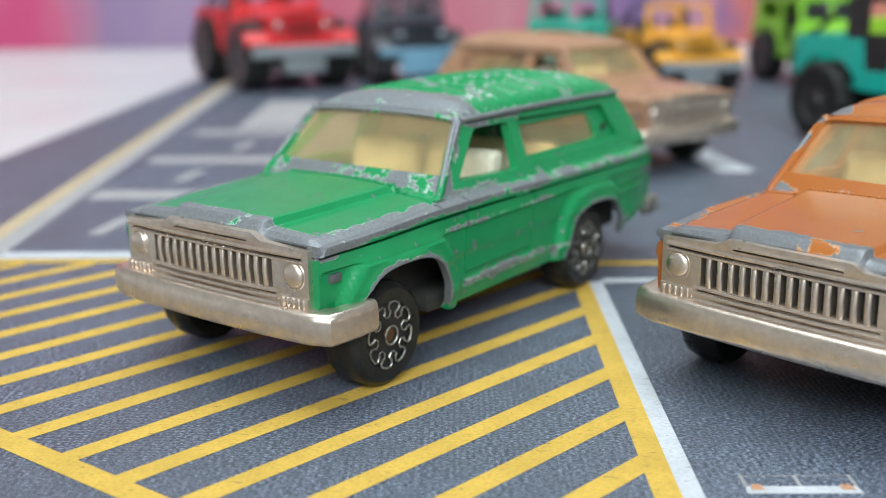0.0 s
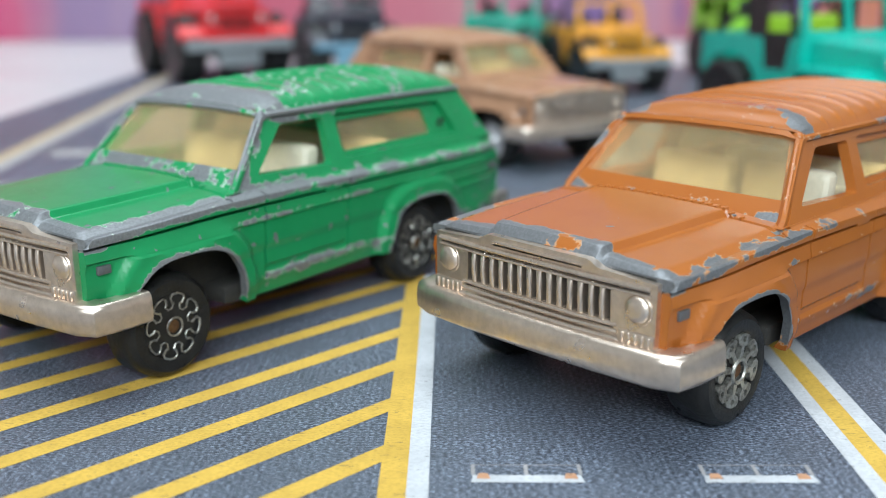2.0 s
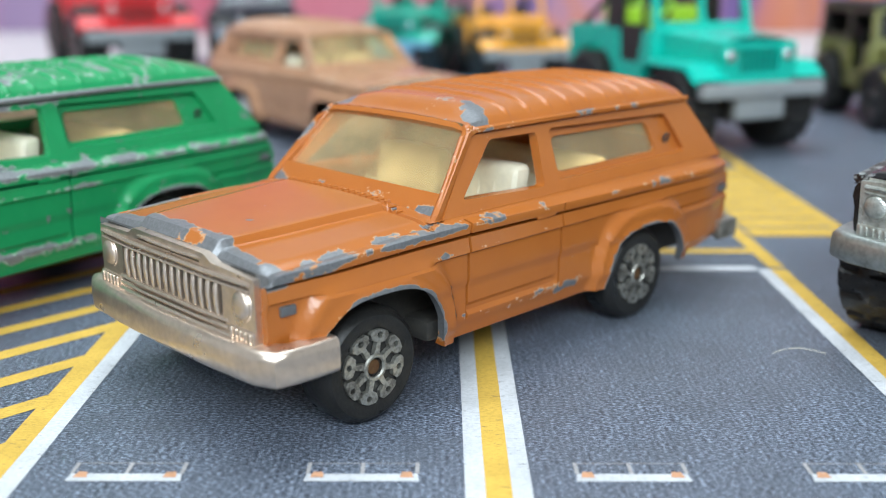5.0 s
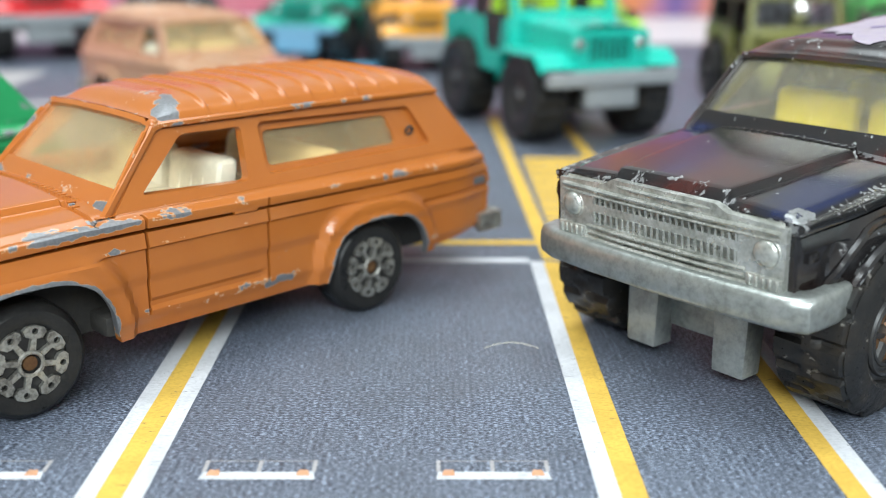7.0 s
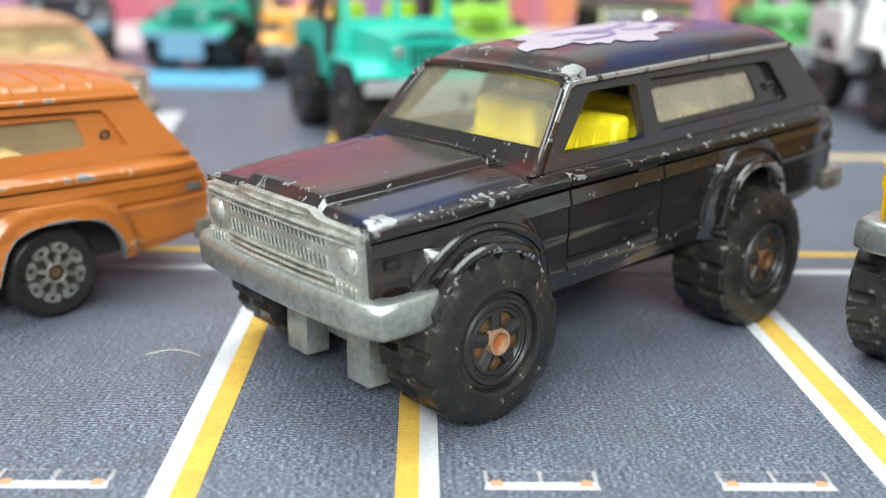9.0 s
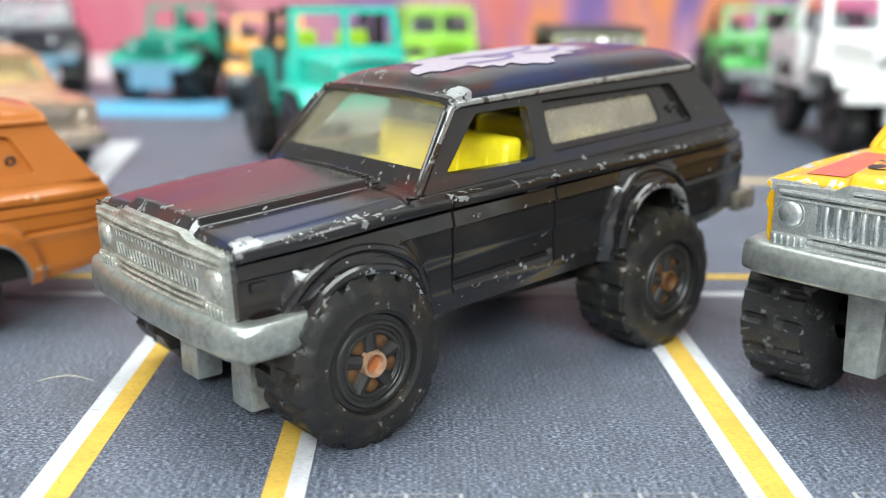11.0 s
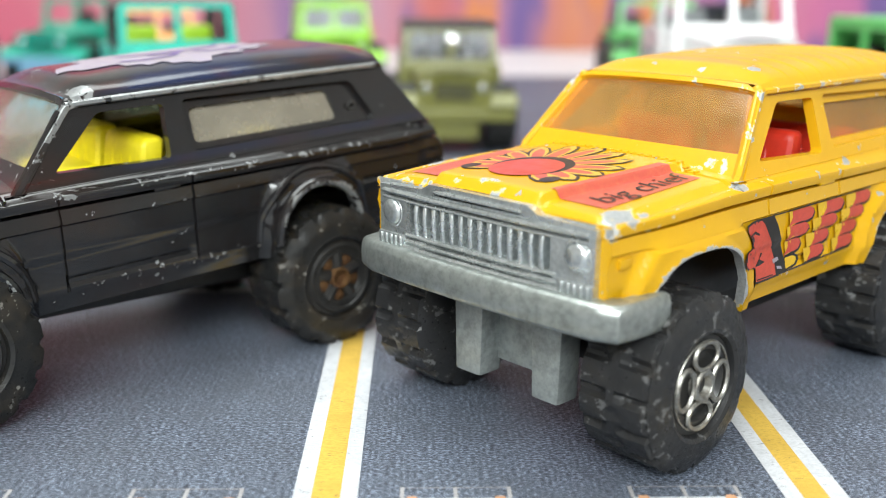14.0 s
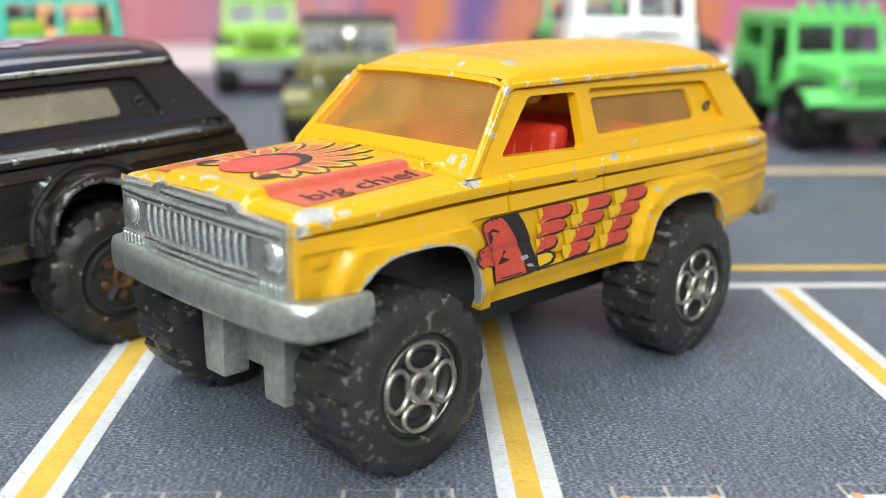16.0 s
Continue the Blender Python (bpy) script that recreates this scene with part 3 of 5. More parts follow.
def small_wheel(parent, x, s, spoked):
    r, y0, y1 = 0.575, 1.08, 1.53
    c = (x, 0, r)
    bm = nb()
    prof = [(0.36, y1 - 0.02), (0.40, y1), (0.50, y1), (0.555, y1 - 0.05), (r, y1 - 0.12), (r, y0 + 0.08), (0.53, y0), (0.2, y0)]
    lathe(bm, [(a, s * d) for a, d in prof], c, n=44)
    bmesh.ops.recalc_face_normals(bm, faces=bm.faces[:])
    wheel = part("wheel", bm, RUBBER, parent, "small black tyre" if spoked else "black tyre with plain silver disc")
    bm = nb()
    if spoked:
        # eight T-shaped spokes standing out of a black disc
        for k in range(8):
            a = 2 * math.pi * (k + 0.3) / 8
            pts = []
            for q, w in ((0.12, -0.26), (0.24, -0.10), (0.265, -0.31), (0.33, -0.35), (0.362, -0.24), (0.370, 0.0), (0.362, 0.24), (0.33, 0.35), (0.265, 0.31), (0.24, 0.10), (0.12, 0.26)):
                pts.append((q * math.cos(a + w), q * math.sin(a + w)))
            dent = circle(0.312 * math.cos(a), 0.312 * math.sin(a), 0.032, 8)
            if spoked == "worn":
                # only the rims of the openings have kept their silver
                cap = [(0.25, -0.16), (0.27, -0.25), (0.325, -0.29), (0.355, -0.20), (0.362, 0.0), (0.355, 0.20), (0.325, 0.29), (0.27, 0.25), (0.25, 0.16)]
                tube(bm, [(x + q * math.cos(a + w), s * (y1 - 0.004), r + q * math.sin(a + w)) for q, w in cap], 0.013, 5)
                star = [(0.25, 0.16), (0.20, 0.28), (0.20, 0.505), (0.25, 0.625)]
                tube(bm, [(x + q * math.cos(a + w), s * (y1 - 0.008), r + q * math.sin(a + w)) for q, w in star], 0.010, 5)
            else:
                plate(bm, pts, [dent], 0.05, lambda u, v, d: (x + u, s * (y1 + 0.012 - d), r + v))
        ring_tube(bm, (x, s * (y1 + 0.015), r), (0, 1, 0), 0.10 if spoked == "worn" else 0.115, 0.012 if spoked == "worn" else 0.022, 20, 6)
        part("rim", bm, SPOKE, wheel, "silver eight-spoke rim")
        bm = nb()
        lathe(bm, [(0.0005, s * (y1 - 0.045)), (0.385, s * (y1 - 0.045))], c, n=32)
        part("rim_back", bm, BLACKPLASTIC, wheel)
        bm = nb()
        lathe(bm, [(0.0005, s * (y1 + 0.0)), (0.07, s * (y1 - 0.005)), (0.075, s * (y1 - 0.04))], c, n=20)
        part("axle_end", bm, RUST, wheel, "rusty steel axle end")
    else:
        lathe(bm, [(0.0005, s * (y1 + 0.03)), (0.12, s * (y1 + 0.03)), (0.16, s * (y1 - 0.03)), (0.28, s * (y1 - 0.04)), (0.36, s * (y1 + 0.01)), (0.41, s * (y1 - 0.02))], c, n=36)
        part("rim", bm, SILVERWHEEL, wheel, "plain silver wheel disc")
    return wheel


def big_wheel(parent, x, s, chromed, r=0.84, y0=0.98, y1=1.84):
    c = (x, 0, r)
    bm = nb()
    ri = r - 0.05
    side = [(0.46, y1 - 0.12), (0.49, y1 - 0.02), (0.53, y1), (0.56, y1 - 0.012), (0.66, y1 - 0.012), (0.70, y1 - 0.03), (ri - 0.01, y1 - 0.07)]
    w = y1 - y0 - 0.15
    tread = [(ri, y1 - 0.08 - w * q) for q in (0.0, 0.03, 0.06, 0.30, 0.33, 0.44, 0.47, 0.53, 0.56, 0.67, 0.70, 0.94, 0.97, 1.0)]
    tail = [(0.62, y0), (0.25, y0)]
    teeth, per = 16, 8
    rows = []
    for k in range(teeth * per):
        a = 2 * math.pi * k / (teeth * per)
        row = []
        for i, (q, d) in enumerate(side + tread + tail):
            j = i - len(side)
            if 0 <= j < len(tread):
                lane = 0 if j in (1, 2, 3, 4) else 1 if j in (5, 6, 7, 8) else 2 if j in (9, 10, 11, 12) else -1
                if lane >= 0:
                    ph = (k + (4 if lane == 1 else 0)) % per
                    low = 0.026 if lane == 1 else -0.004
                    q += (0.05 if ph > 1 else low) + 0.006 * math.sin(k * 2.7 + j * 1.9)
            if i in (5, 6):
                q += 0.020 * (k % per > 1)
            row.append(bm.verts.new((x + q * math.cos(a), s * d, r + q * math.sin(a))))
        rows.append(row)
    for k in range(len(rows)):
        p, q = rows[k], rows[(k + 1) % len(rows)]
        for i in range(len(p) - 1):
            bm.faces.new((p[i], q[i], q[i + 1], p[i + 1]))
    bmesh.ops.recalc_face_normals(bm, faces=bm.faces[:])
    wheel = part("wheel", bm, DUSTYRUBBER if chromed else SCUFFRUBBER, parent, "big black tyre with chunky tread blocks")
    yb = y1 - 0.10
    bm = nb()
    lathe(bm, [(0.0005, s * yb), (0.30, s * yb), (0.34, s * (yb + 0.05)), (0.47, s * (yb + 0.03))], c, n=40)
    part("rim_back", bm, BLACKPLASTIC, wheel, "black plastic wheel centre")
    bm = nb()
    if chromed:
        for k in range(4):
            a = 2 * math.pi * (k + 0.06) / 4
            loop = []
            for i in range(25):
                t = 2 * math.pi * i / 24
                p, q = 0.275 + 0.13 * math.cos(t), 0.185 * math.sin(t)
                loop.append((x + p * math.cos(a) - q * math.sin(a), s * (yb + 0.06), r + p * math.sin(a) + q * math.cos(a)))
            tube(bm, loop, 0.024, 6)
        ring_tube(bm, (x, s * (yb + 0.07), r), (0, 1, 0), 0.13, 0.026, 20, 6)
        ring_tube(bm, (x, s * (yb + 0.05), r), (0, 1, 0), 0.415, 0.010, 36, 6)
        part("rim", bm, WORNRIM if x > 0 else SPOKE, wheel, "chromed rim with four round openings")
    else:
        for k in range(5):
            a = 2 * math.pi * (k + 0.2) / 5
            tube(bm, [(x + 0.10 * math.cos(a), s * (yb - 0.02), r + 0.10 * math.sin(a)), (x + 0.31 * math.cos(a), s * (yb - 0.02), r + 0.31 * math.sin(a))], 0.08, 8)
        ring_tube(bm, (x, s * (yb + 0.05), r), (0, 1, 0), 0.40, 0.03, 36, 6)
        ring_tube(bm, (x, s * (yb + 0.03), r), (0, 1, 0), 0.31, 0.025, 36, 6)
        part("rim", bm, BLACKPLASTIC, wheel, "scuffed black rim")
        for k in range(5):
            a = 2 * math.pi * (k + 0.7) / 5
            bm = nb()
            lathe(bm, [(0.0005, s * 0.016), (0.045, s * 0.012), (0.075, 0.0)], (x + 0.225 * math.cos(a), s * yb, r + 0.225 * math.sin(a)), n=10)
            part("rust_patch", bm, RUST, wheel, "brown rust in a wheel opening")
    bm = nb()
    lathe(bm, [(0.075, s * (yb + 0.0)), (0.10, s * (yb + 0.085)), (0.125, s * (yb + 0.085)), (0.14, s * yb)], c, n=24)
    tip = part("axle_end", bm, (COPPERTUBE if x > 0 else RUST) if not chromed else WORNRIM, wheel, "rusty open axle tube" if not chromed else "bare metal axle tube")
    bm = nb()
    lathe(bm, [(0.0005, s * (yb + 0.015)), (0.103, s * (yb + 0.03))], c, n=24)
    part("axle_bore", bm, (BRIGHTRUST if x > 0 else RUST) if not chromed else BLACKPLASTIC, tip, "orange rust inside the axle" if not chromed else "")
    return wheel


def grille_front(parent, metal, bars):
    """The cast front with its lamps and upright bars, and the bumper under it."""
    up = 0.045
    bm = nb()
    top = [(1.36, 1.57), (0.74, 1.60), (0.62, 1.665), (-0.62, 1.665), (-0.74, 1.60), (-1.36, 1.57)]
    outline = [(-1.36, 0.92), (1.36, 0.92)] + top
    holes = []
    n = 15
    for k in range(n):
        y = -0.86 + 1.72 * k / (n - 1)
        if bars == "slots":
            holes.append([(y - 0.030, 1.14), (y + 0.030, 1.14), (y + 0.026, 1.435), (y - 0.034, 1.435)])
    if bars == "slots":
        holes += [[(-1.28, 1.468), (1.28, 1.468), (1.28, 1.488), (-1.28, 1.488)], [(-0.92, 1.078), (0.92, 1.078), (0.92, 1.094), (-0.92, 1.094)]]
        holes += [[(-0.56, 1.565), (0.56, 1.565), (0.54, 1.582), (-0.54, 1.582)]]
    if bars == "mesh":
        holes = [[(-0.88, 1.16), (0.88, 1.16), (0.88, 1.27), (-0.88, 1.27)], [(-0.88, 1.36), (0.88, 1.36), (0.88, 1.45), (-0.88, 1.45)]]
    plate(bm, outline, holes, 0.10, lambda u, v, d: (3.30 - d + 0.03 * (1 - (u / 1.36) ** 2), u, v))
    for z, w, p in ((1.515, 1.30, 0.024), (1.452, 1.30, 0.014), (1.605, 0.56, 0.018), (1.115, 0.96, 0.02), (1.05, 0.96, 0.02), (0.985, 1.00, 0.024)):
        tube(bm, [(3.31, -w, z), (3.34, -w * 0.5, z), (3.34, w * 0.5, z), (3.31, w, z)], p, 6)
    for s in (1, -1):
        ring_tube(bm, (3.305, s * 1.17, 1.31), (1, 0, 0), 0.140, 0.016, 24, 6)
        box(bm, 3.29, 3.33, s * 1.17 - 0.19, s * 1.17 + 0.19, 0.97, 1.10, 0.015)
        for k in range(5):
            yy = s * 1.17 + (k - 2) * 0.07
            box(bm, 3.325, 3.345, yy - 0.016, yy + 0.016, 0.985, 1.085, 0.004, 1)
    if bars == "slots":
        for k in range(n - 1):
            y = -0.86 + 1.72 * (k + 0.5) / (n - 1)
            tube(bm, [(3.295, y, 1.12), (3.315, y, 1.18), (3.326, y, 1.30), (3.318, y, 1.40), (3.295, y - 0.004, 1.45)], 0.029, 8)
    else:
        for k in range(24):
            y = -0.86 + 1.72 * k / 23
            tube(bm, [(3.31, y, 1.15), (3.32, y, 1.28)], 0.014, 5)
            tube(bm, [(3.31, y, 1.35), (3.32, y, 1.46)], 0.014, 5)
    bmesh.ops.translate(bm, vec=(0, 0, up), verts=bm.verts)
    grille = part("grille", bm, metal, parent, "cast metal grille with upright bars", angle=48)
    for s in (1, -1):
        bm = nb()
        lathe_pts = [(0.0005, 0.056), (0.06, 0.054), (0.10, 0.044), (0.125, 0.022), (0.132, 0.0)]
        rings = []
        for k in range(24):
            a = 2 * math.pi * k / 24
            rings.append([bm.verts.new((3.30 + d, s * 1.17 + q * math.cos(a), 1.31 + q * math.sin(a))) for q, d in lathe_pts])
        for k in range(24):
            p, q = rings[k], rings[(k + 1) % 24]
            for i in range(len(lathe_pts) - 1):
                bm.faces.new((p[i], p[i + 1], q[i + 1], q[i]))
        bmesh.ops.translate(bm, vec=(0, 0, up), verts=bm.verts)
        part("headlight", bm, metal, grille, "round moulded headlight")
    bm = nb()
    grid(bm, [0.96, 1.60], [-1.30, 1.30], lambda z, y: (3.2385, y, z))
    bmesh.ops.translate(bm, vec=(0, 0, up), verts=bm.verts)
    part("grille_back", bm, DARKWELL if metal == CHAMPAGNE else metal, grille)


def bumper_bar(parent, metal):
    bm = nb()
    sec = [(0.0, 0.99), (0.19, 0.99), (0.225, 0.978), (0.25, 0.95), (0.264, 0.90), (0.27, 0.81), (0.268, 0.72), (0.255, 0.685), (0.225, 0.665), (0.18, 0.66), (0.0, 0.66)]
    # a line round the nose: place and the way outwards
    path = [(2.66, 1.50, 0, 1), (2.95, 1.50, 0, 1), (3.07, 1.49, 0.25, 0.97), (3.13, 1.455, 0.72, 0.72), (3.16, 1.36, 0.98, 0.2), (3.20, 0.8, 1, 0.05), (3.215, 0.0, 1, 0)]
    path = path + [(x, -y, a, -b) for x, y, a, b in path[-2::-1]]
    rows = []
    for i, (x, y, ox, oy) in enumerate(path):
        thin = 0.72 if abs(oy) > 0.9 else 1.0
        rows.append([bm.verts.new((x + ox * d * thin, y + oy * d * thin, q)) for d, q in sec])
    for a, b in zip(rows, rows[1:]):
        for i in range(len(sec)):
            j = (i + 1) % len(sec)
            bm.faces.new((a[i], b[i], b[j], a[j]))
    bm.faces.new(rows[0][::-1])
    bm.faces.new(rows[-1])
    bmesh.ops.recalc_face_normals(bm, faces=bm.faces[:])
    bmesh.ops.translate(bm, vec=(0, 0, 0.04), verts=bm.verts)
    part("front_bumper", bm, metal, parent, "wraparound metal front bumper", angle=50)
    bm = nb()
    box(bm, -4.50, -4.20, -1.42, 1.42, 0.55, 0.83, 0.05)
    for s in (1, -1):
        box(bm, -4.49, -4.06, s * 1.41 - 0.06, s * 1.41 + 0.06, 0.56, 0.82, 0.04)
    part("rear_bumper", bm, SPOKE, parent, "short metal rear bumper")


def seat(parent, material, x, y, w, top, name="front_seat"):
    bm = nb()
    box(bm, x - 0.10, x + 0.55, y - w, y + w, 1.25, 1.62, 0.09, 3)
    n = len(bm.verts)
    box(bm, x - 0.22, x + 0.06, y - w, y + w, 1.40, top, 0.11, 3)
    bm.verts.ensure_lookup_table()
    for v in list(bm.verts)[n:]:
        v.co.x -= (v.co.z - 1.4) * 0.18
    for k in (-1, 0, 1):
        tube(bm, [(x + 0.05, y + k * w * 0.45, 1.55), (x - 0.06, y + k * w * 0.45, top - 0.14)], 0.022, 6)
    part(name, bm, material, parent)


def wagon(paint, label, x, y, yaw, metal, glass, seats, lifted=False, ribs=True, chromed=False, wheel_style=True, bars="slots", lift=(0.0, 0.0, 0.0), flares=False, front=None, wear=(1.0, 0.95, 1.0, 0.85)):
    arches[:] = HIGH_ARCHES if flares else ARCHES
    root = thing("toy_car", x, y, 0, yaw, label, "toy car", "toy station wagons")
    dx, dz, nose = lift
    before = set(root.children)
    bm = wagon_body(ribs, flares)
    part("body", bm, paint, root, "chipped enamel body shell", body_wear(*wear), 28)
    for s in (1, -1):
        bm = nb()
        box(bm, 2.96, 3.12, s * (side_y(3.04, 1.31)) - 0.03, s * (side_y(3.04, 1.31)) + 0.03, 1.27, 1.36, 0.012)
        part("side_marker", bm, MARKER if metal == CHAMPAGNE else paint, root, "rubbed side marker lamp")
        bm = nb()
        box(bm, -4.16, -3.90, s * side_y(-4.03, 1.28) - 0.04, s * side_y(-4.03, 1.28) + 0.025, 1.24, 1.33, 0.012)
        part("tail_light", bm, MARKER if metal == CHAMPAGNE else paint, root, "rubbed tail light moulding")
    # slits of the fresh-air grille before the windscreen, ribs down its pillars
    bm = nb()
    for k in range(22):
        at = -0.98 + 1.96 * k / 21
        top = hood_z(1.30, at)
        box(bm, 1.265, 1.335, at - 0.014, at + 0.026, top - 0.02, top + 0.016, 0.006, 1)
    part("cowl_grille", bm, paint, root, "cast row of small air slits", lambda co: 0.35)
    for s in (1, -1):
        bm = nb()
        tube(bm, [screen_place(s * 1.375, 0.05 + 0.80 * k / 6, -0.004) for k in range(7)], 0.030, 8)
        part("pillar_rib", bm, paint, root, "rubbed rib along the windscreen pillar", lambda co: wear[3] * 0.95 + 0.1 * smooth(2.1, 2.4, co[2]))
    grille_front(root, front or metal, bars)
    bumper_bar(root, metal)
    # glazing
    bm = nb()
    plate(bm, screen_outline(1.38, 0.24, 1.37, 0.035), [], 0.04, lambda u, v, d: screen_place(u, v, 0.045 + d))
    part("windscreen", bm, glass, root, "tinted clear plastic windscreen").visible_shadow = False
    for s in (1, -1):
        bm = nb()
        plate(bm, [(-0.78, 1.90), (-2.9, 1.90), (-2.8, 2.34), (-0.80, 2.36)], [], 0.04, lambda u, v, d, s=s: (u, s * (side_glass_y(v) - 0.125 - d), v))
        part("side_window", bm, DUSTGLASS if flares else glass, root, "tinted clear plastic side window").visible_shadow = False
    for s in (1, -1):
        bm = nb()
        ring_tube(bm, (-2.97, s * (side_glass_y(2.06) - 0.052), 2.06), (0, 1, -0.3), 0.055, 0.016, 20, 6)
        part("badge", bm, DARKWELL, root, "small dark ring badge behind the window")
    bm = nb()
    plate(bm, rounded([(-1.15, 0.16), (1.15, 0.16), (1.15, 0.9), (-1.15, 0.9)], 0.08), [], 0.04, lambda u, v, d: tail_place(u, v, 0.05 + d))
    part("rear_window", bm, glass, root).visible_shadow = False
    # inside
    bm = nb()
    box(bm, -3.95, 1.15, -1.26, 1.26, 1.20, 1.28)
    box(bm, 0.86, 1.18, -1.24, 1.24, 1.25, 1.76, 0.06)
    part("interior", bm, seats, root)
    for s in (1, -1):
        seat(root, seats, -0.22, s * 0.61, 0.52, 2.05)
    seat(root, seats, -1.75, 0.0, 1.05, 1.92, "rear_seat")
    moved = [o for o in root.children if o not in before]
    for o in moved:
        o.location = (dx * CM, 0, dz * CM)
        o.rotation_euler = (0, radians(nose), 0)
    # underside and wheels
    bm = nb()
    if lifted:
        box(bm, -3.8 + dx, 2.40 + dx, -1.05, 1.05, 0.84 + dz * 0.5, 1.15 + dz, 0.05)
        box(bm, -3.0, 2.25, -0.80, 0.80, 0.72, 1.2, 0.10)
        for a in (FRONT_AXLE, REAR_AXLE):
            tube(bm, [(a, -1.6, 0.82), (a, 1.6, 0.82)], 0.13, 10)
    else:
        box(bm, -4.0, 2.55, -1.02, 1.02, 0.50, 1.24, 0.06)
        box(bm, 2.4, 3.1, -1.02, 1.02, 0.80, 1.24, 0.06)
        box(bm, -1.25, 1.25, -1.36, 1.36, 0.53, 0.75, 0.05)
        for a in (FRONT_AXLE, REAR_AXLE):
            tube(bm, [(a, -1.5, 0.575), (a, 1.5, 0.575)], 0.07, 8)
    part("chassis", bm, DARKWELL if not lifted else BLACKPLASTIC, root)
    if lifted:
        bm = nb()
        foot = 0.47 if chromed else 0.14
        box(bm, 2.42, 2.58, -0.55, 0.55, 0.60 if chromed else 0.36, 1.35, 0.03)
        bracket = part("front_bracket", bm, BRACKET, root, "grey cast bracket under the bumper")
        for yy, hw in ((-0.50, 0.20), (0.52, 0.19)) if chromed else ((-0.65, 0.22), (0.47, 0.22)):
            bm = nb()
            box(bm, 2.54, 2.84, yy - hw, yy + hw, foot, 1.35, 0.03)
            for v in bm.verts:
                if v.co.z < foot + 0.2:
                    v.co.y = yy + (v.co.y - yy) * 0.86
            part("bracket_leg", bm, BRACKET, bracket)
    for a in (FRONT_AXLE, REAR_AXLE):
        for s in (1, -1):
            if lifted:
                big_wheel(root, a + (0.08 if a > 0 else -0.08), s, chromed)
            else:
                small_wheel(root, a + (0.035 if a > 0 else -0.035) * (paint == GREEN), s, wheel_style)
    return root


wagon(GREEN, "green toy station wagon, paint badly chipped, on hatched bay", -1.583, 12.951, -125.4, CHAMPAGNE, AMBER, CREAM, lift=(-0.147, 0.061, 0.0), wheel_style="worn", wear=(0.90, 0.85, 0.95, 0.95, 0.9, 0.28))
wagon(ORANGE, "copper orange toy station wagon with chipped edges and cream seats", 4.512, 11.653, -135.34, CHAMPAGNE, AMBER, CREAM, lift=(-0.041, 0.026, 0.1), wear=(0.86, 1.0, 1.0, 0.52, 0.55, 0.30, 0.10, ((0.14, 0.86, 2.65, 0.20, 1.05), (0.05, 0.70, 2.69, 0.13, 1.0), (0.26, 1.02, 2.58, 0.20, 1.1), (0.30, -0.98, 2.58, 0.22, 1.1))))
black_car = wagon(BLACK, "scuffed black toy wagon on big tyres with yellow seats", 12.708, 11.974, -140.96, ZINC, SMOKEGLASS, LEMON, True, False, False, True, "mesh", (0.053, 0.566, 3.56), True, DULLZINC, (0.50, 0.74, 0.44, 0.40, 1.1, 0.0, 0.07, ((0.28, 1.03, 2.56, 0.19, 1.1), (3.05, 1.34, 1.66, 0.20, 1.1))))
yellow_car = wagon(YELLOW, "yellow toy wagon on big tyres with red feather decals", 19.405, 11.367, -137.87, ZINC, ORANGEGLASS, REDPLASTIC, True, 0.35, True, lift=(-0.057, 0.735, 0.0), front=BRIGHTZINC, wear=(0.52, 0.98, 0.56, 0.40, 0.75, 0.0, 0.11, ((0.12, 0.82, 2.66, 0.13, 1.2), (3.0, 1.36, 1.64, 0.22, 1.2), (2.72, 1.42, 1.60, 0.12, 1.2), (2.2, 1.42, 1.62, 0.10, 1.1), (0.30, 0.35, 2.66, 0.08, 1.1), (1.3, 1.45, 1.68, 0.12, 1.1), (-0.9, 1.42, 1.70, 0.09, 1.2), (2.98, -0.6, 1.7, 0.14, 1.0))))
wagon(TAN, "tan brown toy station wagon with silver wheels", 2.2, 25.0, -52.0, CHAMPAGNE, AMBER, CREAM, wheel_style=False)

# ---- table, mat, room ----
def asphalt_print():
    """Woven cloth printed with grey road surface."""
    m, nt, b = mat_base("printed_road_cloth")
    speck = noise_node(nt, 5000.0, 4.0, 0.75, 1, stretch=(0.40, 1.2, 1))
    blot = noise_node(nt, 160.0, 4.0, 0.6, 2)
    wide = noise_node(nt, 25.0, 3.0, 0.5, 7)
    c = mix(nt, ramp(nt, speck, 0.46, 0.63), (0.020, 0.026, 0.045), (0.41, 0.48, 0.60))
    c = mix(nt, calc(nt, "MULTIPLY", ramp(nt, blot, 0.35, 0.7), 0.38), c, (0.065, 0.072, 0.090))
    c = mix(nt, calc(nt, "MULTIPLY", ramp(nt, wide, 0.4, 0.7), 0.3), c, (0.10, 0.105, 0.115))
    b.inputs["Roughness"].default_value = 0.46
    b.inputs["Specular IOR Level"].default_value = 0.55
    thread = weave(nt, b)
    c = mix(nt, calc(nt, "MULTIPLY", ramp(nt, thread, 0.05, 0.5, 1.0, 0.0), 0.22), c, (0.030, 0.033, 0.040))
    nt.links.new(c, b.inputs["Base Color"])
    return m


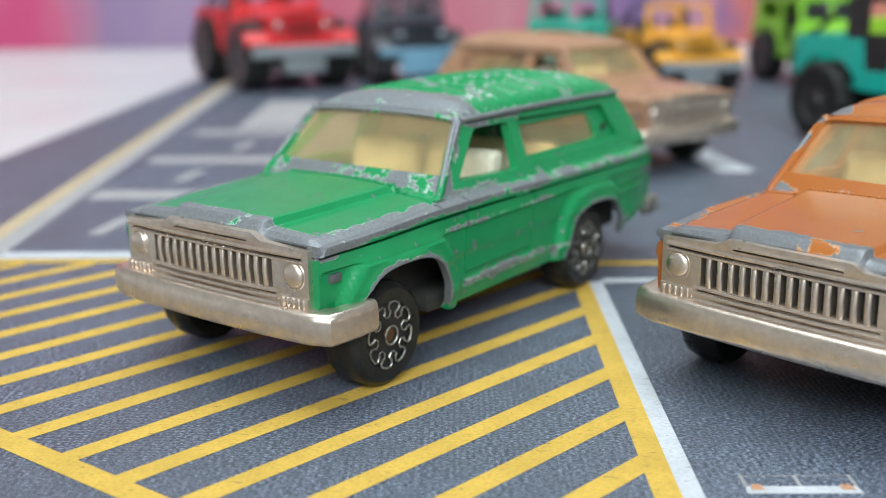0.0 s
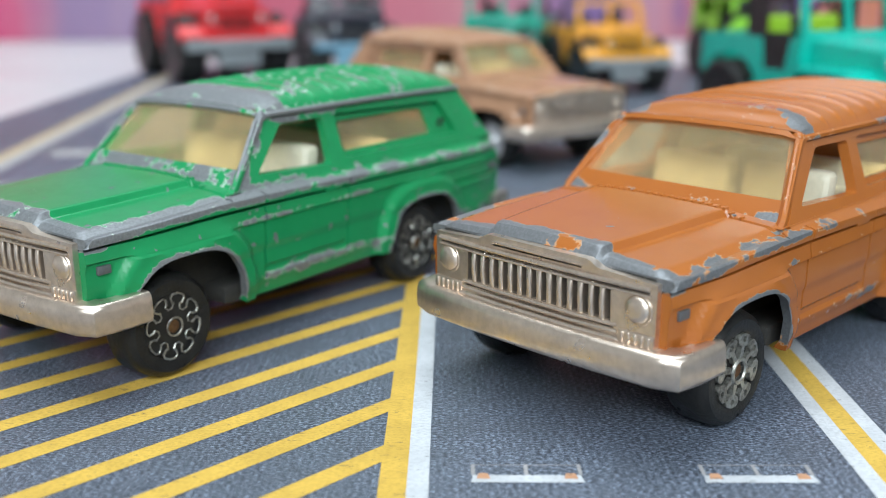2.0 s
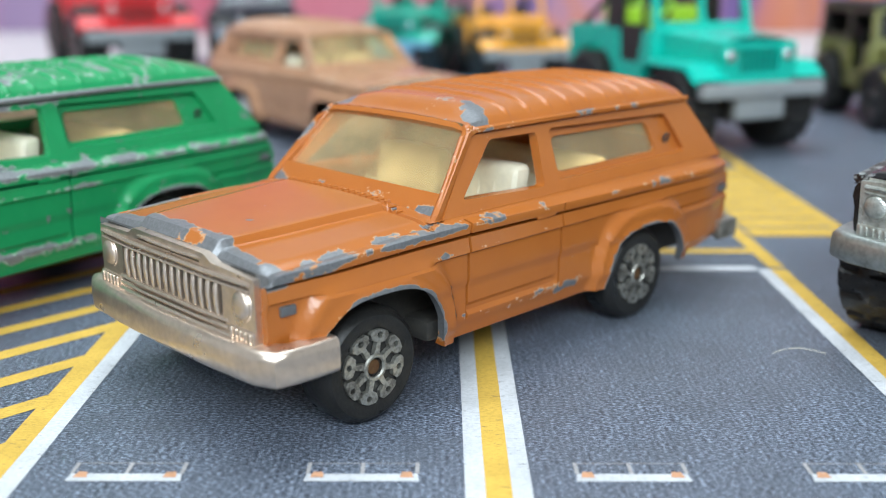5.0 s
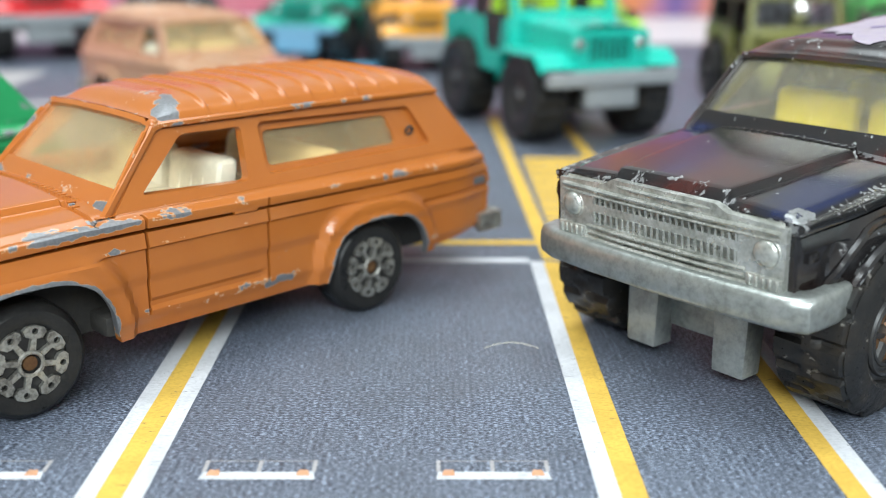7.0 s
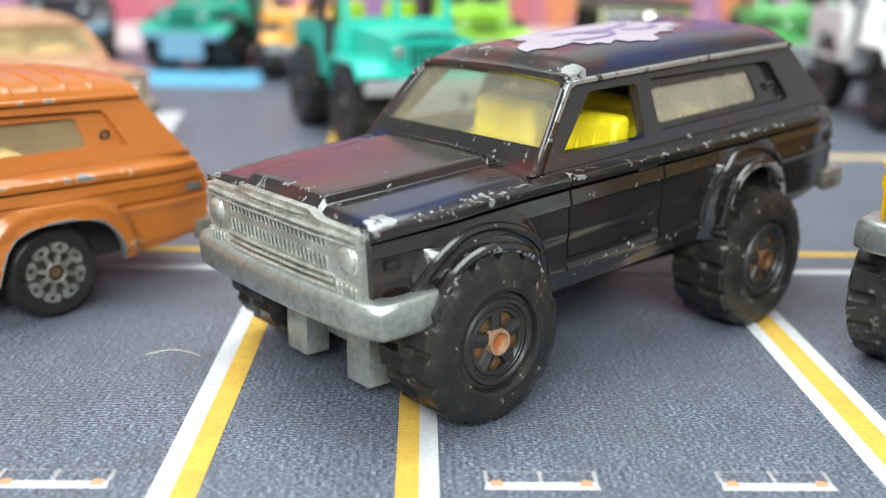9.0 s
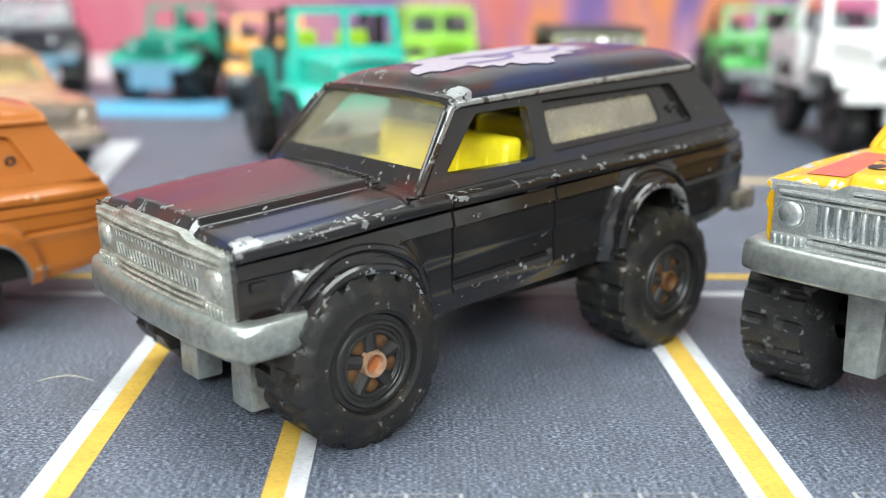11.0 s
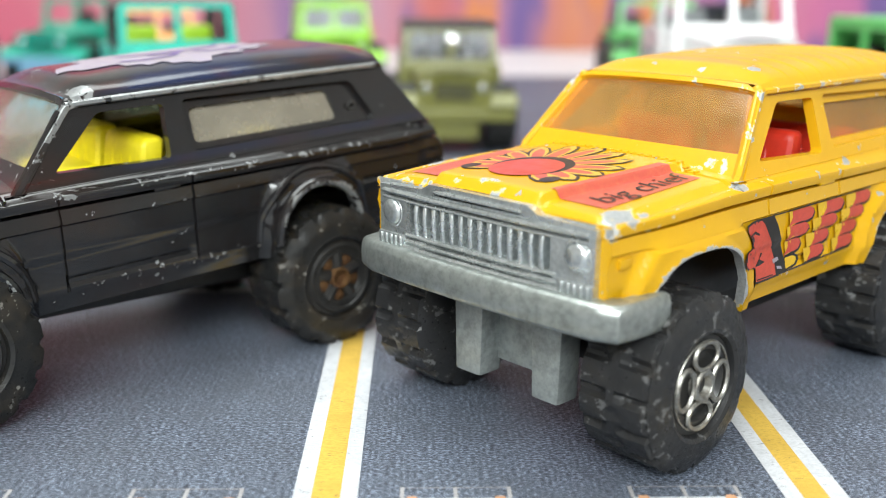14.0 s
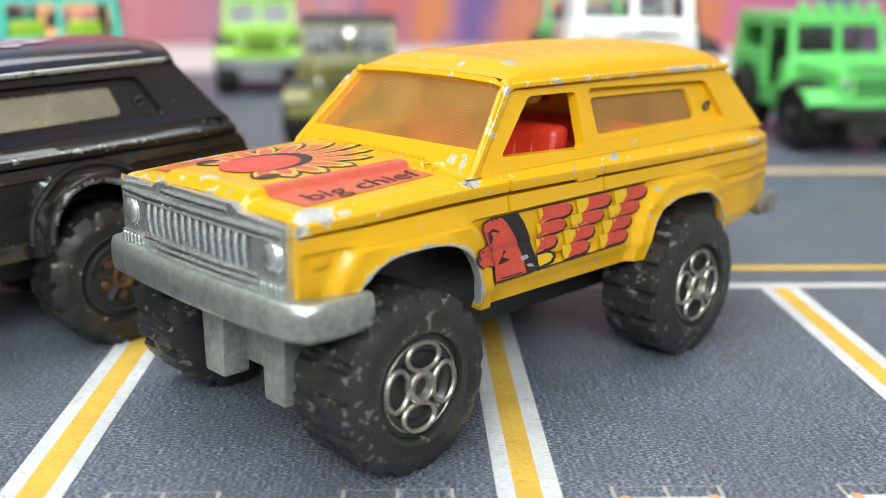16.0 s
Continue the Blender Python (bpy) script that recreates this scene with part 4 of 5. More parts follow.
def weave(nt, b, depth=1.0):
    tc = nt.nodes.new("ShaderNodeTexCoord")
    hs = []
    for d in ("X", "Y"):
        w = nt.nodes.new("ShaderNodeTexWave")
        w.bands_direction = d
        w.inputs["Scale"].default_value = 520.0 if d == "X" else 900.0
        w.inputs["Distortion"].default_value = 0.8
        nt.links.new(tc.outputs["Object"], w.inputs["Vector"])
        hs.append(w.outputs["Fac"])
    bump(nt, b, calc(nt, "MULTIPLY", hs[0], hs[1]), depth * 0.5, 0.0001)
    return calc(nt, "MULTIPLY", hs[0], hs[1])


def print_ink(name, colour, seed):
    m, nt, b = mat_base(name)
    n = noise_node(nt, 1600.0, 5.0, 0.7, seed, stretch=(0.35, 1.6, 1))
    l = noise_node(nt, 220.0, 3.0, 0.5, seed + 1)
    c = mix(nt, ramp(nt, l, 0.3, 0.7), colour, tuple(v * 0.85 for v in colour))
    f = noise_node(nt, 3200.0, 4.0, 0.75, seed + 6, stretch=(0.6, 1.2, 1))
    c = mix(nt, calc(nt, "MULTIPLY", ramp(nt, f, 0.45, 0.62), 0.5), c, tuple(v * 0.62 for v in colour))
    c = mix(nt, calc(nt, "MULTIPLY", ramp(nt, n, 0.62, 0.67), 0.8), c, (0.08, 0.075, 0.065))
    nt.links.new(c, b.inputs["Base Color"])
    b.inputs["Roughness"].default_value = 0.75
    b.inputs["Specular IOR Level"].default_value = 0.3
    weave(nt, b, 0.3)
    return m


CLOTH = asphalt_print()
WHITE_INK = print_ink("white_road_ink", (0.60, 0.61, 0.635), 1)
YELLOW_INK = print_ink("yellow_road_ink", (0.68, 0.43, 0.08), 2)
PALE_INK = print_ink("pale_road_ink", (0.56, 0.43, 0.27), 5)
FADED_INK = print_ink("faded_white_ink", (0.42, 0.40, 0.40), 4)
RED_INK = print_ink("orange_ink", (0.62, 0.33, 0.19), 3)
BLUE_INK = print_ink("blue_ink", (0.12, 0.42, 0.66), 6)
TABLE_WHITE = surface("white_table", (0.64, 0.61, 0.61), 0.45, 0, 0.04, 300, 20)

MAT_LEFT, MAT_RIGHT, MAT_NEAR, MAT_FAR = -12.0, 46.0, -14.0, 47.0
bm = nb()
box(bm, MAT_LEFT, MAT_RIGHT, MAT_NEAR, MAT_FAR, -0.12, 0.0, 0.05)
playmat = flat_thing("playmat", bm, CLOTH, "grey cloth play mat printed with parking bays", "play mat", "structure")


def strip(name, pts, ink, lift=0.006, label=""):
    """A printed shape on the mat."""
    bm = nb()
    vs = [bm.verts.new((x, y, lift)) for x, y in pts]
    f = bm.faces.new(vs)
    bm.normal_update()
    if f.normal.z < 0:
        f.normal_flip()
    return part(name, bm, ink, playmat, label)


def line(name, x0, y0, x1, y1, w, ink, lift=0.006):
    d = Vector((x1 - x0, y1 - y0)).normalized()
    n = Vector((-d.y, d.x)) * (w / 2)
    return strip(name, [(x0 + n.x, y0 + n.y), (x0 - n.x, y0 - n.y), (x1 - n.x, y1 - n.y), (x1 + n.x, y1 + n.y)], ink, lift)


NEAR, FAR = 5.0, 14.1
# bay lines: each a run of white and yellow bands
for bands in (((0.76, 1.00, YELLOW_INK), (1.00, 1.19, WHITE_INK)),
              ((4.92, 5.09, WHITE_INK), (5.09, 5.31, YELLOW_INK), (5.31, 5.48, WHITE_INK)),
              ((9.19, 9.38, WHITE_INK), (9.38, 9.60, YELLOW_INK)),
              ((11.22, 11.42, YELLOW_INK), (11.42, 11.59, WHITE_INK)),
              ((15.38, 15.54, WHITE_INK), (15.54, 15.79, YELLOW_INK), (15.79, 15.94, WHITE_INK)),
              ((19.64, 19.80, WHITE_INK), (19.80, 20.03, YELLOW_INK), (20.03, 20.20, WHITE_INK)),
              ((23.90, 24.06, WHITE_INK), (24.06, 24.29, YELLOW_INK), (24.29, 24.45, WHITE_INK))):
    for a, b, ink in bands:
        strip("bay_line", [(a, NEAR), (b, NEAR), (b, FAR), (a, FAR)], ink)
# lines across the far ends of the bays
for a, b in ((1.19, 9.19), (11.59, 30.0)):
    strip("bay_end_line", [(a, 14.02), (b, 14.02), (b, 14.24), (a, 14.24)], WHITE_INK, 0.009)
    strip("bay_end_line", [(a - 0.2, 14.92), (b + 0.2, 14.92), (b + 0.2, 15.15), (a - 0.2, 15.15)], YELLOW_INK, 0.009)
# hatched field under the green car
HATCH_EDGE = 0.76
for k in range(-6, 16):
    c = 8.51 - HATCH_EDGE + 1.07 * k          # y = x + c
    top = 15.2
    xa, xb = -8.6, min(HATCH_EDGE + 0.13, top - c)
    # the field ends along y = 5.50 - 0.68 x on its near side
    xa = max(xa, (5.52 - c) / 1.68)
    if xb - xa > 0.3:
        line("hatch_stripe", xa, xa + c, xb, xb + c, 0.235, YELLOW_INK, 0.004)
line("hatch_edge", -8.4, 11.23, 0.9, 4.91, 0.25, YELLOW_INK, 0.007)
strip("hatch_end_line", [(-8.2, 15.2), (0.9, 15.2), (0.9, 15.42), (-8.2, 15.42)], YELLOW_INK, 0.007)
strip("bay_end_line", [(-8.3, 15.45), (1.0, 15.45), (1.0, 15.85), (-8.3, 15.85)], WHITE_INK, 0.007)
# wheel-stop marks
for x in (1.55, 3.56, 5.86, 7.86, 11.965, 13.97, 16.30, 18.30, 20.62, 22.62):
    y = 7.96
    w = 0.98
    strip("wheel_stop_mark", [(x, y), (x + w, y), (x + w - 0.02, y + 0.13), (x + 0.02, y + 0.13)], WHITE_INK, 0.008)
    for a in (x + 0.05, x + w - 0.17):
        strip("wheel_stop_end", [(a, y + 0.06), (a + 0.12, y + 0.06), (a + 0.10, y + 0.16), (a + 0.02, y + 0.16)], RED_INK, 0.011)
    for a in (x + 0.005, x + w / 2 - 0.02, x + w - 0.04):
        strip("wheel_stop_tick", [(a, y + 0.13), (a + 0.035, y + 0.13), (a + 0.035, y + 0.33), (a, y + 0.33)], FADED_INK, 0.008)
    strip("wheel_stop_tick", [(x + 0.04, y + 0.315), (x + w - 0.04, y + 0.315), (x + w - 0.04, y + 0.327), (x + 0.04, y + 0.327)], FADED_INK, 0.006)
# the road behind and the ladder of yellow bars
line("road_line", -8.25, 15.6, -10.1, 45.0, 0.40, FADED_INK, 0.008)
line("road_line", -8.62, 15.6, -10.47, 45.0, 0.34, PALE_INK, 0.008)
for y in (19.8, 23.8, 28.2):
    strip("cross_line", [(-8.2, y), (0.6, y), (0.6, y + 0.85), (-8.2, y + 0.85)], FADED_INK, 0.006)
for x, y in ((-7.2, 17.0), (-7.0, 21.6), (-6.6, 25.6)):
    strip("road_dash", [(x, y), (x + 0.3, y), (x + 0.5, y + 1.3), (x + 0.2, y + 1.3)], FADED_INK, 0.006)
strip("road_patch", [(-7.2, 29.5), (-5.2, 29.5), (-5.6, 36.0), (-7.4, 36.0)], FADED_INK, 0.005)
line("ladder_rail", 9.50, 14.2, 9.30, 26.5, 0.24, YELLOW_INK, 0.006)
line("ladder_rail", 11.25, 14.2, 11.0, 26.5, 0.24, YELLOW_INK, 0.006)
for k in range(9):
    y = 15.9 + k * 0.62
    strip("ladder_bar", [(9.66, y), (11.06, y), (11.06, y + 0.53), (9.66, y + 0.53)], YELLOW_INK, 0.006)
strip("road_dash", [(4.9, 22.3), (5.7, 22.3), (4.9, 28.4), (4.1, 28.4)], WHITE_INK, 0.006)
strip("road_arrow", [(7.75, 16.7), (8.55, 16.7), (8.45, 20.6), (7.85, 20.6)], WHITE_INK, 0.006)
strip("cross_line", [(16.0, 22.6), (46.0, 22.6), (46.0, 23.2), (16.0, 23.2)], PALE_INK, 0.006)
strip("blue_mark", [(0.2, 34.0), (6.0, 34.0), (6.0, 38.5), (0.2, 38.5)], BLUE_INK, 0.006)

bm = nb()
box(bm, -90, 110, -60, 80, -3.0, -0.124, 0.3)
table = flat_thing("table", bm, TABLE_WHITE, "white table top under the play mat", "table", "structure")
for lx in (-84, 104):
    for ly in (-54, 74):
        bm = nb()
        box(bm, lx - 3, lx + 3, ly - 3, ly + 3, -75, -2.95, 0.4)
        part("leg", bm, TABLE_WHITE, table)

# unseen room shell, added to close in bounced light and reflections
WALLPAINT = surface("plain_wall_paint", (0.62, 0.60, 0.58), 0.8, 0, 0.05, 60, 4)
CEILPAINT = surface("white_ceiling_paint", (0.8, 0.8, 0.79), 0.8, 0, 0.04, 60, 4)
FLOORMAT = surface("room_floor_wood", (0.30, 0.22, 0.15), 0.5, 0, 0.15, 90, 6)
for nm, bx, mt in (("wall_west", (-185, -180, -160, 165, -75, 165), WALLPAINT), ("wall_east", (200, 205, -160, 165, -75, 165), WALLPAINT),
                   ("wall_south", (-185, 205, -165, -160, -75, 165), WALLPAINT), ("wall_north", (-185, 205, 160, 165, -75, 165), WALLPAINT),
                   ("ceiling", (-185, 205, -165, 165, 165, 170), CEILPAINT), ("room_floor", (-185, 205, -165, 165, -80, -75), FLOORMAT)):
    bm = nb()
    box(bm, *bx)
    flat_thing(nm, bm, mt, "plain unseen room surface added for bounce light", "wall" if "wall" in nm else nm.split("_")[-1], "structure")

# a stray white fibre on the mat
bm = nb()
tube(bm, [(8.40 + 0.6 * i / 14, 10.86 + 0.09 * math.sin(math.pi * i / 14), 0.01 + 0.03 * math.sin(math.pi * i / 14)) for i in range(15)], 0.0035, 6)
tagged(part("lint_fibre", bm, CREAM, None), "curved white lint fibre lying on the mat", "fibre")

# ---- printed decals on the wagons ----
DECAL_RED = surface("red_decal", (0.62, 0.075, 0.045), 0.35, 0, 0.12, 2500, 300)
DECAL_BLACK = surface("black_decal", (0.02, 0.017, 0.015), 0.35, 0, 0.12, 2500, 300)
DECAL_GOLD = surface("gold_decal", (0.76, 0.42, 0.06), 0.35, 0, 0.12, 2500, 300)
DECAL_YOLK = surface("yellow_decal", (0.80, 0.47, 0.02), 0.3, 0, 0.08, 2500, 300)
DECAL_LILAC = surface("torn_lilac_decal", (0.34, 0.30, 0.32), 0.55, 0, 0.2, 1800, 500, 0.00004, (0.36, 0.30, 0.40))
DECAL_PURPLE = surface("purple_decal", (0.20, 0.15, 0.36), 0.5, 0, 0.15, 2500, 300)
DECAL_ROSE = surface("worn_rose_decal", (0.52, 0.085, 0.06), 0.4, 0, 0.15, 1800, 300, 0, (0.56, 0.14, 0.07))


def decal(name, car, shape, material, fn, like, step=0.07):
    """A thin printed shape laid on a panel; like: the part whose pose it shares."""
    bm = nb()
    flat = nb()
    vs = [flat.verts.new((u, v, 0)) for u, v in shape]
    for i in range(len(vs)):
        flat.edges.new((vs[i - 1], vs[i]))
    bmesh.ops.triangle_fill(flat, use_beauty=True, use_dissolve=False, edges=flat.edges[:])
    for _ in range(8):
        long = [e for e in flat.edges if e.calc_length() > step]
        if not long:
            break
        bmesh.ops.subdivide_edges(flat, edges=long, cuts=1)
        bmesh.ops.triangulate(flat, faces=flat.faces[:])
    made = {v: bm.verts.new(fn(v.co.x, v.co.y)) for v in flat.verts}
    for f in flat.faces:
        bm.faces.new([made[v] for v in f.verts])
    flat.free()
    ob = part(name, bm, material, car)
    ob.location, ob.rotation_euler = like.location, like.rotation_euler
    return ob


def first_part(car, name):
    return next(o for o in car.children if o.name.startswith(name))


def on_hood(lift):
    return lambda u, v: (u, v, hood_z(u, v) + 0.003 + 0.32 * lift)


shell = first_part(yellow_car, "body")
decal("hood_band", yellow_car, [(3.02, 0.62), (1.52, 0.70), (1.46, 1.14), (2.96, 1.18)], DECAL_ROSE, on_hood(0.012), shell, 0.03)
decal("hood_band", yellow_car, [(3.05, -0.78), (1.70, -0.86), (1.62, -1.25), (3.02, -1.20)], DECAL_ROSE, on_hood(0.012), shell, 0.03)
# a feathered disc in the middle of the bonnet
for k in range(13):
    a = radians(-122 + 244 * k / 12) + math.pi
    c, s2 = math.cos(a), math.sin(a)
    ox, oy = 2.46, -0.10
    reach = 0.64 + 0.48 * (0.5 + 0.5 * math.cos(a - math.pi))
    def petal(w0, w1, r0, r1, c=c, s2=s2):
        pts = [(r0, -w0), (r1 * 0.70, -w1), (r1 * 0.90, -w1 * 0.75), (r1, 0), (r1 * 0.90, w1 * 0.75), (r1 * 0.70, w1), (r0, w0)]
        return [(ox + q * c - t * s2, oy + (q * s2 + t * c) * 0.82) for q, t in pts]
    decal("feather_outline", yellow_car, petal(0.09, 0.135, 0.20, reach + 0.04), DECAL_BLACK, on_hood(0.010 + 0.0012 * (k % 2)), shell)
    decal("feather", yellow_car, petal(0.065, 0.105, 0.22, reach), DECAL_GOLD, on_hood(0.016), shell)
    decal("feather_quill", yellow_car, petal(0.05, 0.07, 0.22, reach * 0.88), DECAL_ROSE, on_hood(0.0185), shell)
decal("disc_outline", yellow_car, circle(2.44, -0.10, 0.44, 28, 0.38), DECAL_BLACK, on_hood(0.022), shell)
decal("disc", yellow_car, circle(2.53, -0.10, 0.40, 28, 0.34), DECAL_RED, on_hood(0.027), shell)
for v in (-0.60, 0.40):
    decal("disc_knob", yellow_car, circle(2.78, v, 0.12, 14, 0.08), DECAL_BLACK, on_hood(0.019), shell)


def lettering(text, car, like, place, size, material):
    """Words of the built-in letters, laid on a panel by place(u, v)."""
    c = bpy.data.curves.new("lettering", "FONT")
    c.body, c.size = text, size
    tmp = new("lettering", c)
    mesh = bpy.data.meshes.new_from_object(tmp)
    bpy.data.objects.remove(tmp)
    bm = nb()
    bm.from_mesh(mesh)
    bmesh.ops.triangulate(bm, faces=bm.faces[:])
    bmesh.ops.subdivide_edges(bm, edges=[e for e in bm.edges if e.calc_length() > 0.08], cuts=1)
    bmesh.ops.triangulate(bm, faces=[f for f in bm.faces if len(f.verts) > 3])
    for v in bm.verts:
        v.co = Vector(place(v.co.x, v.co.y))
    ob = part("lettering", bm, material, car, "small black printed words")
    ob.location, ob.rotation_euler = like.location, like.rotation_euler


lettering("big chief", yellow_car, shell, lambda u, v: (2.84 - u * 1.13, 1.10 - v * 0.95, hood_z(2.84 - u * 1.13, 1.10 - v * 0.95) + 0.014), 0.34, DECAL_BLACK)
# bird's head and three columns of feathers along the door


def on_door(lift):
    return lambda u, v: (u, curve(WIDTH, lowered(u, v)) * plan_taper(u) + arch_lip(u, v) + 0.012 + 0.28 * lift, v)


head = [(0.958, 1.365), (1.08, 1.37), (1.20, 1.335), (1.255, 1.25), (1.262, 1.16), (1.35, 1.13), (1.38, 1.07), (1.36, 1.01), (1.275, 0.95), (1.20, 0.96), (1.11, 0.93), (1.09, 0.82), (1.045, 0.735), (0.75, 0.735), (0.50, 0.74), (0.60, 0.90), (0.75, 1.15), (0.88, 1.33)]
grown = [((u - 0.98) * 1.06 + 0.985, (v - 1.05) * 1.07 + 1.05) for u, v in head]
decal("bird_outline", yellow_car, grown, DECAL_BLACK, on_door(0.030), shell)
decal("bird_head", yellow_car, head, DECAL_RED, on_door(0.038), shell)
decal("bird_eye", yellow_car, circle(1.11, 1.18, 0.035, 12, 0.05), DECAL_BLACK, on_door(0.046), shell)
decal("bird_brow", yellow_car, [(1.16, 1.24), (1.08, 1.28), (0.99, 1.24), (0.99, 1.22), (1.08, 1.25), (1.14, 1.22)], DECAL_BLACK, on_door(0.046), shell)
decal("beak_line", yellow_car, [(1.10, 0.915), (1.02, 0.90), (1.0, 0.87), (1.10, 0.885)], DECAL_BLACK, on_door(0.046), shell)
decal("beak_line", yellow_car, [(0.98, 0.90), (0.86, 1.02), (0.90, 1.03), (0.92, 0.97), (0.80, 0.92), (0.90, 0.90)], DECAL_BLACK, on_door(0.046), shell)
decal("beak_line", yellow_car, [(0.92, 0.76), (0.62, 0.76), (0.62, 0.745), (0.92, 0.745)], DECAL_BLACK, on_door(0.046), shell)
decal("neck_band", yellow_car, [(1.0, 1.39), (0.74, 1.385), (0.64, 1.27), (0.46, 0.95), (0.34, 0.73), (0.55, 0.73), (0.62, 0.92), (0.78, 1.17), (0.90, 1.32)], DECAL_BLACK, on_door(0.043), shell)
decal("neck_bead", yellow_car, [(0.66, 0.92), (0.56, 0.93), (0.53, 0.89), (0.63, 0.87)], DECAL_LILAC, on_door(0.050), shell)
decal("neck_bead", yellow_car, [(0.56, 0.83), (0.48, 0.82), (0.44, 0.78), (0.54, 0.80)], DECAL_LILAC, on_door(0.050), shell)
decal("wing_border", yellow_car, [(0.80, 1.375), (0.80, 1.395), (-1.36, 1.395), (-1.36, 1.375)], DECAL_BLACK, on_door(0.036), shell)
decal("wing_border", yellow_car, [(0.40, 0.727), (0.40, 0.745), (-1.05, 0.765), (-1.05, 0.747)], DECAL_BLACK, on_door(0.036), shell)


def lobe(front, tip, top, low, rear):
    """A feather: pointed to the front, rounded to the rear."""
    h = top - low
    return [(front, top), (rear + 0.10, top), (rear + 0.03, top - 0.18 * h), (rear, top - 0.5 * h), (rear + 0.04, low + 0.14 * h), (rear + 0.14, low + 0.02 * h), (0.5 * (tip + rear), low + 0.06 * h), (tip - 0.1, low + 0.03 * h), (tip, low - 0.01), (front - 0.02, 0.5 * (top + low))]


FEATHERS = (((0.38, 0.44, -0.085), (0.40, 0.46, 0.0), (0.38, 0.44, 0.10)),
            ((-0.34, -0.15, -0.74), (-0.25, -0.07, -0.62), (-0.18, 0.0, -0.51), (-0.12, 0.02, -0.43)),
            ((-1.0, -0.78, -1.38), (-0.90, -0.70, -1.25), (-0.80, -0.64, -1.16), (-0.74, -0.60, -1.10)))
for column in FEATHERS:
    for j, (front, tip, rear) in enumerate(column):
        top, low = 1.37 - 0.152 * j, 1.37 - 0.152 * (j + 1)
        decal("feather_outline", yellow_car, [(u - 0.03, v - 0.012) for u, v in lobe(tip - 0.04, tip, top, low - 0.006, rear)], DECAL_BLACK, on_door(0.024 + 0.003 * (3 - j)), shell)
        decal("feather_root", yellow_car, lobe(tip, tip - 0.05, top, low + 0.008, front - 0.15), DECAL_YOLK, on_door(0.036 + 0.003 * (3 - j)), shell)
        decal("feather", yellow_car, lobe(front, front + 0.05, top, low + 0.010, rear), DECAL_RED, on_door(0.040 + 0.003 * (3 - j)), shell)
decal("feather_outline", yellow_car, lobe(0.42, 0.40, 0.90, 0.745, 0.10), DECAL_BLACK, on_door(0.026), shell)
decal("feather_root", yellow_car, lobe(0.40, 0.38, 0.885, 0.77, 0.15), DECAL_YOLK, on_door(0.034), shell)

# torn sticker on the black car's roof
random.seed(5)
shell = first_part(black_car, "body")
rim = []
for k in range(56):
    a = 2 * math.pi * k / 56
    q = 1.0 + 0.30 * (random.random() - 0.5) + 0.12 * math.sin(5 * a)
    rim.append((-1.22 + 1.22 * q * math.cos(a), -0.02 + 0.74 * q * math.sin(a)))
decal("torn_sticker", black_car, rim, DECAL_LILAC, lambda u, v: (u, v, roof_z(u, v, False) + 0.010), shell)
for ox, oy, rx, ry in ((-1.30, -0.28, 0.72, 0.30), (-0.85, 0.22, 0.40, 0.20), (-1.75, 0.10, 0.34, 0.24), (-1.15, 0.02, 0.25, 0.16)):
    turns = [math.pi * (0.1 + 0.95 * i / 14) for i in range(15)]
    arc = [(ox + rx * math.cos(t), oy + ry * math.sin(t)) for t in turns]
    arc += [(ox + (rx - 0.08) * math.cos(t), oy + (ry - 0.06) * math.sin(t)) for t in turns[::-1]]
    decal("sticker_print", black_car, arc, DECAL_PURPLE, lambda u, v: (u, v, roof_z(u, v, False) + 0.018), shell)


# ---- the jeeps behind ----


def enamel(name, colour, rough=0.35):
    return surface(name, colour, rough, 0, 0.08, 1500, 150, 0.00002, None, 0.2)


TURQUOISE = enamel("turquoise_plastic", (0.0, 0.46, 0.36))
DEEPTEAL = enamel("sea_green_paint", (0.0, 0.34, 0.24))
REDPAINT = enamel("bright_red_paint", (0.72, 0.035, 0.04))
AMBERPAINT = enamel("amber_orange_paint", (0.80, 0.36, 0.035))
LIME = enamel("lime_green_paint", (0.30, 0.66, 0.05))
OLIVE = enamel("olive_drab_paint", (0.17, 0.17, 0.045))
MIDGREEN = enamel("leaf_green_paint", (0.08, 0.42, 0.10))
WHITEPAINT = enamel("gloss_white_paint", (0.80, 0.80, 0.80), 0.25)
BRIGHTGREEN = enamel("bright_green_paint", (0.14, 0.68, 0.18))
NIGHT = enamel("blue_black_paint", (0.02, 0.022, 0.035))
PALEBLUE = enamel("pale_blue_plastic", (0.17, 0.34, 0.45))
GREYPLASTIC = enamel("grey_plastic", (0.26, 0.28, 0.29), 0.5)
DARKGLASS = clear_plastic("dark_glazing", (0.30, 0.32, 0.36), 0.08, 5)
MIRRORCHROME = surface("polished_chrome", (0.9, 0.9, 0.88), 0.10, 1.0, 0.03, 1500, 200)
LIMESEAT = enamel("lime_seat_plastic", (0.42, 0.72, 0.04))


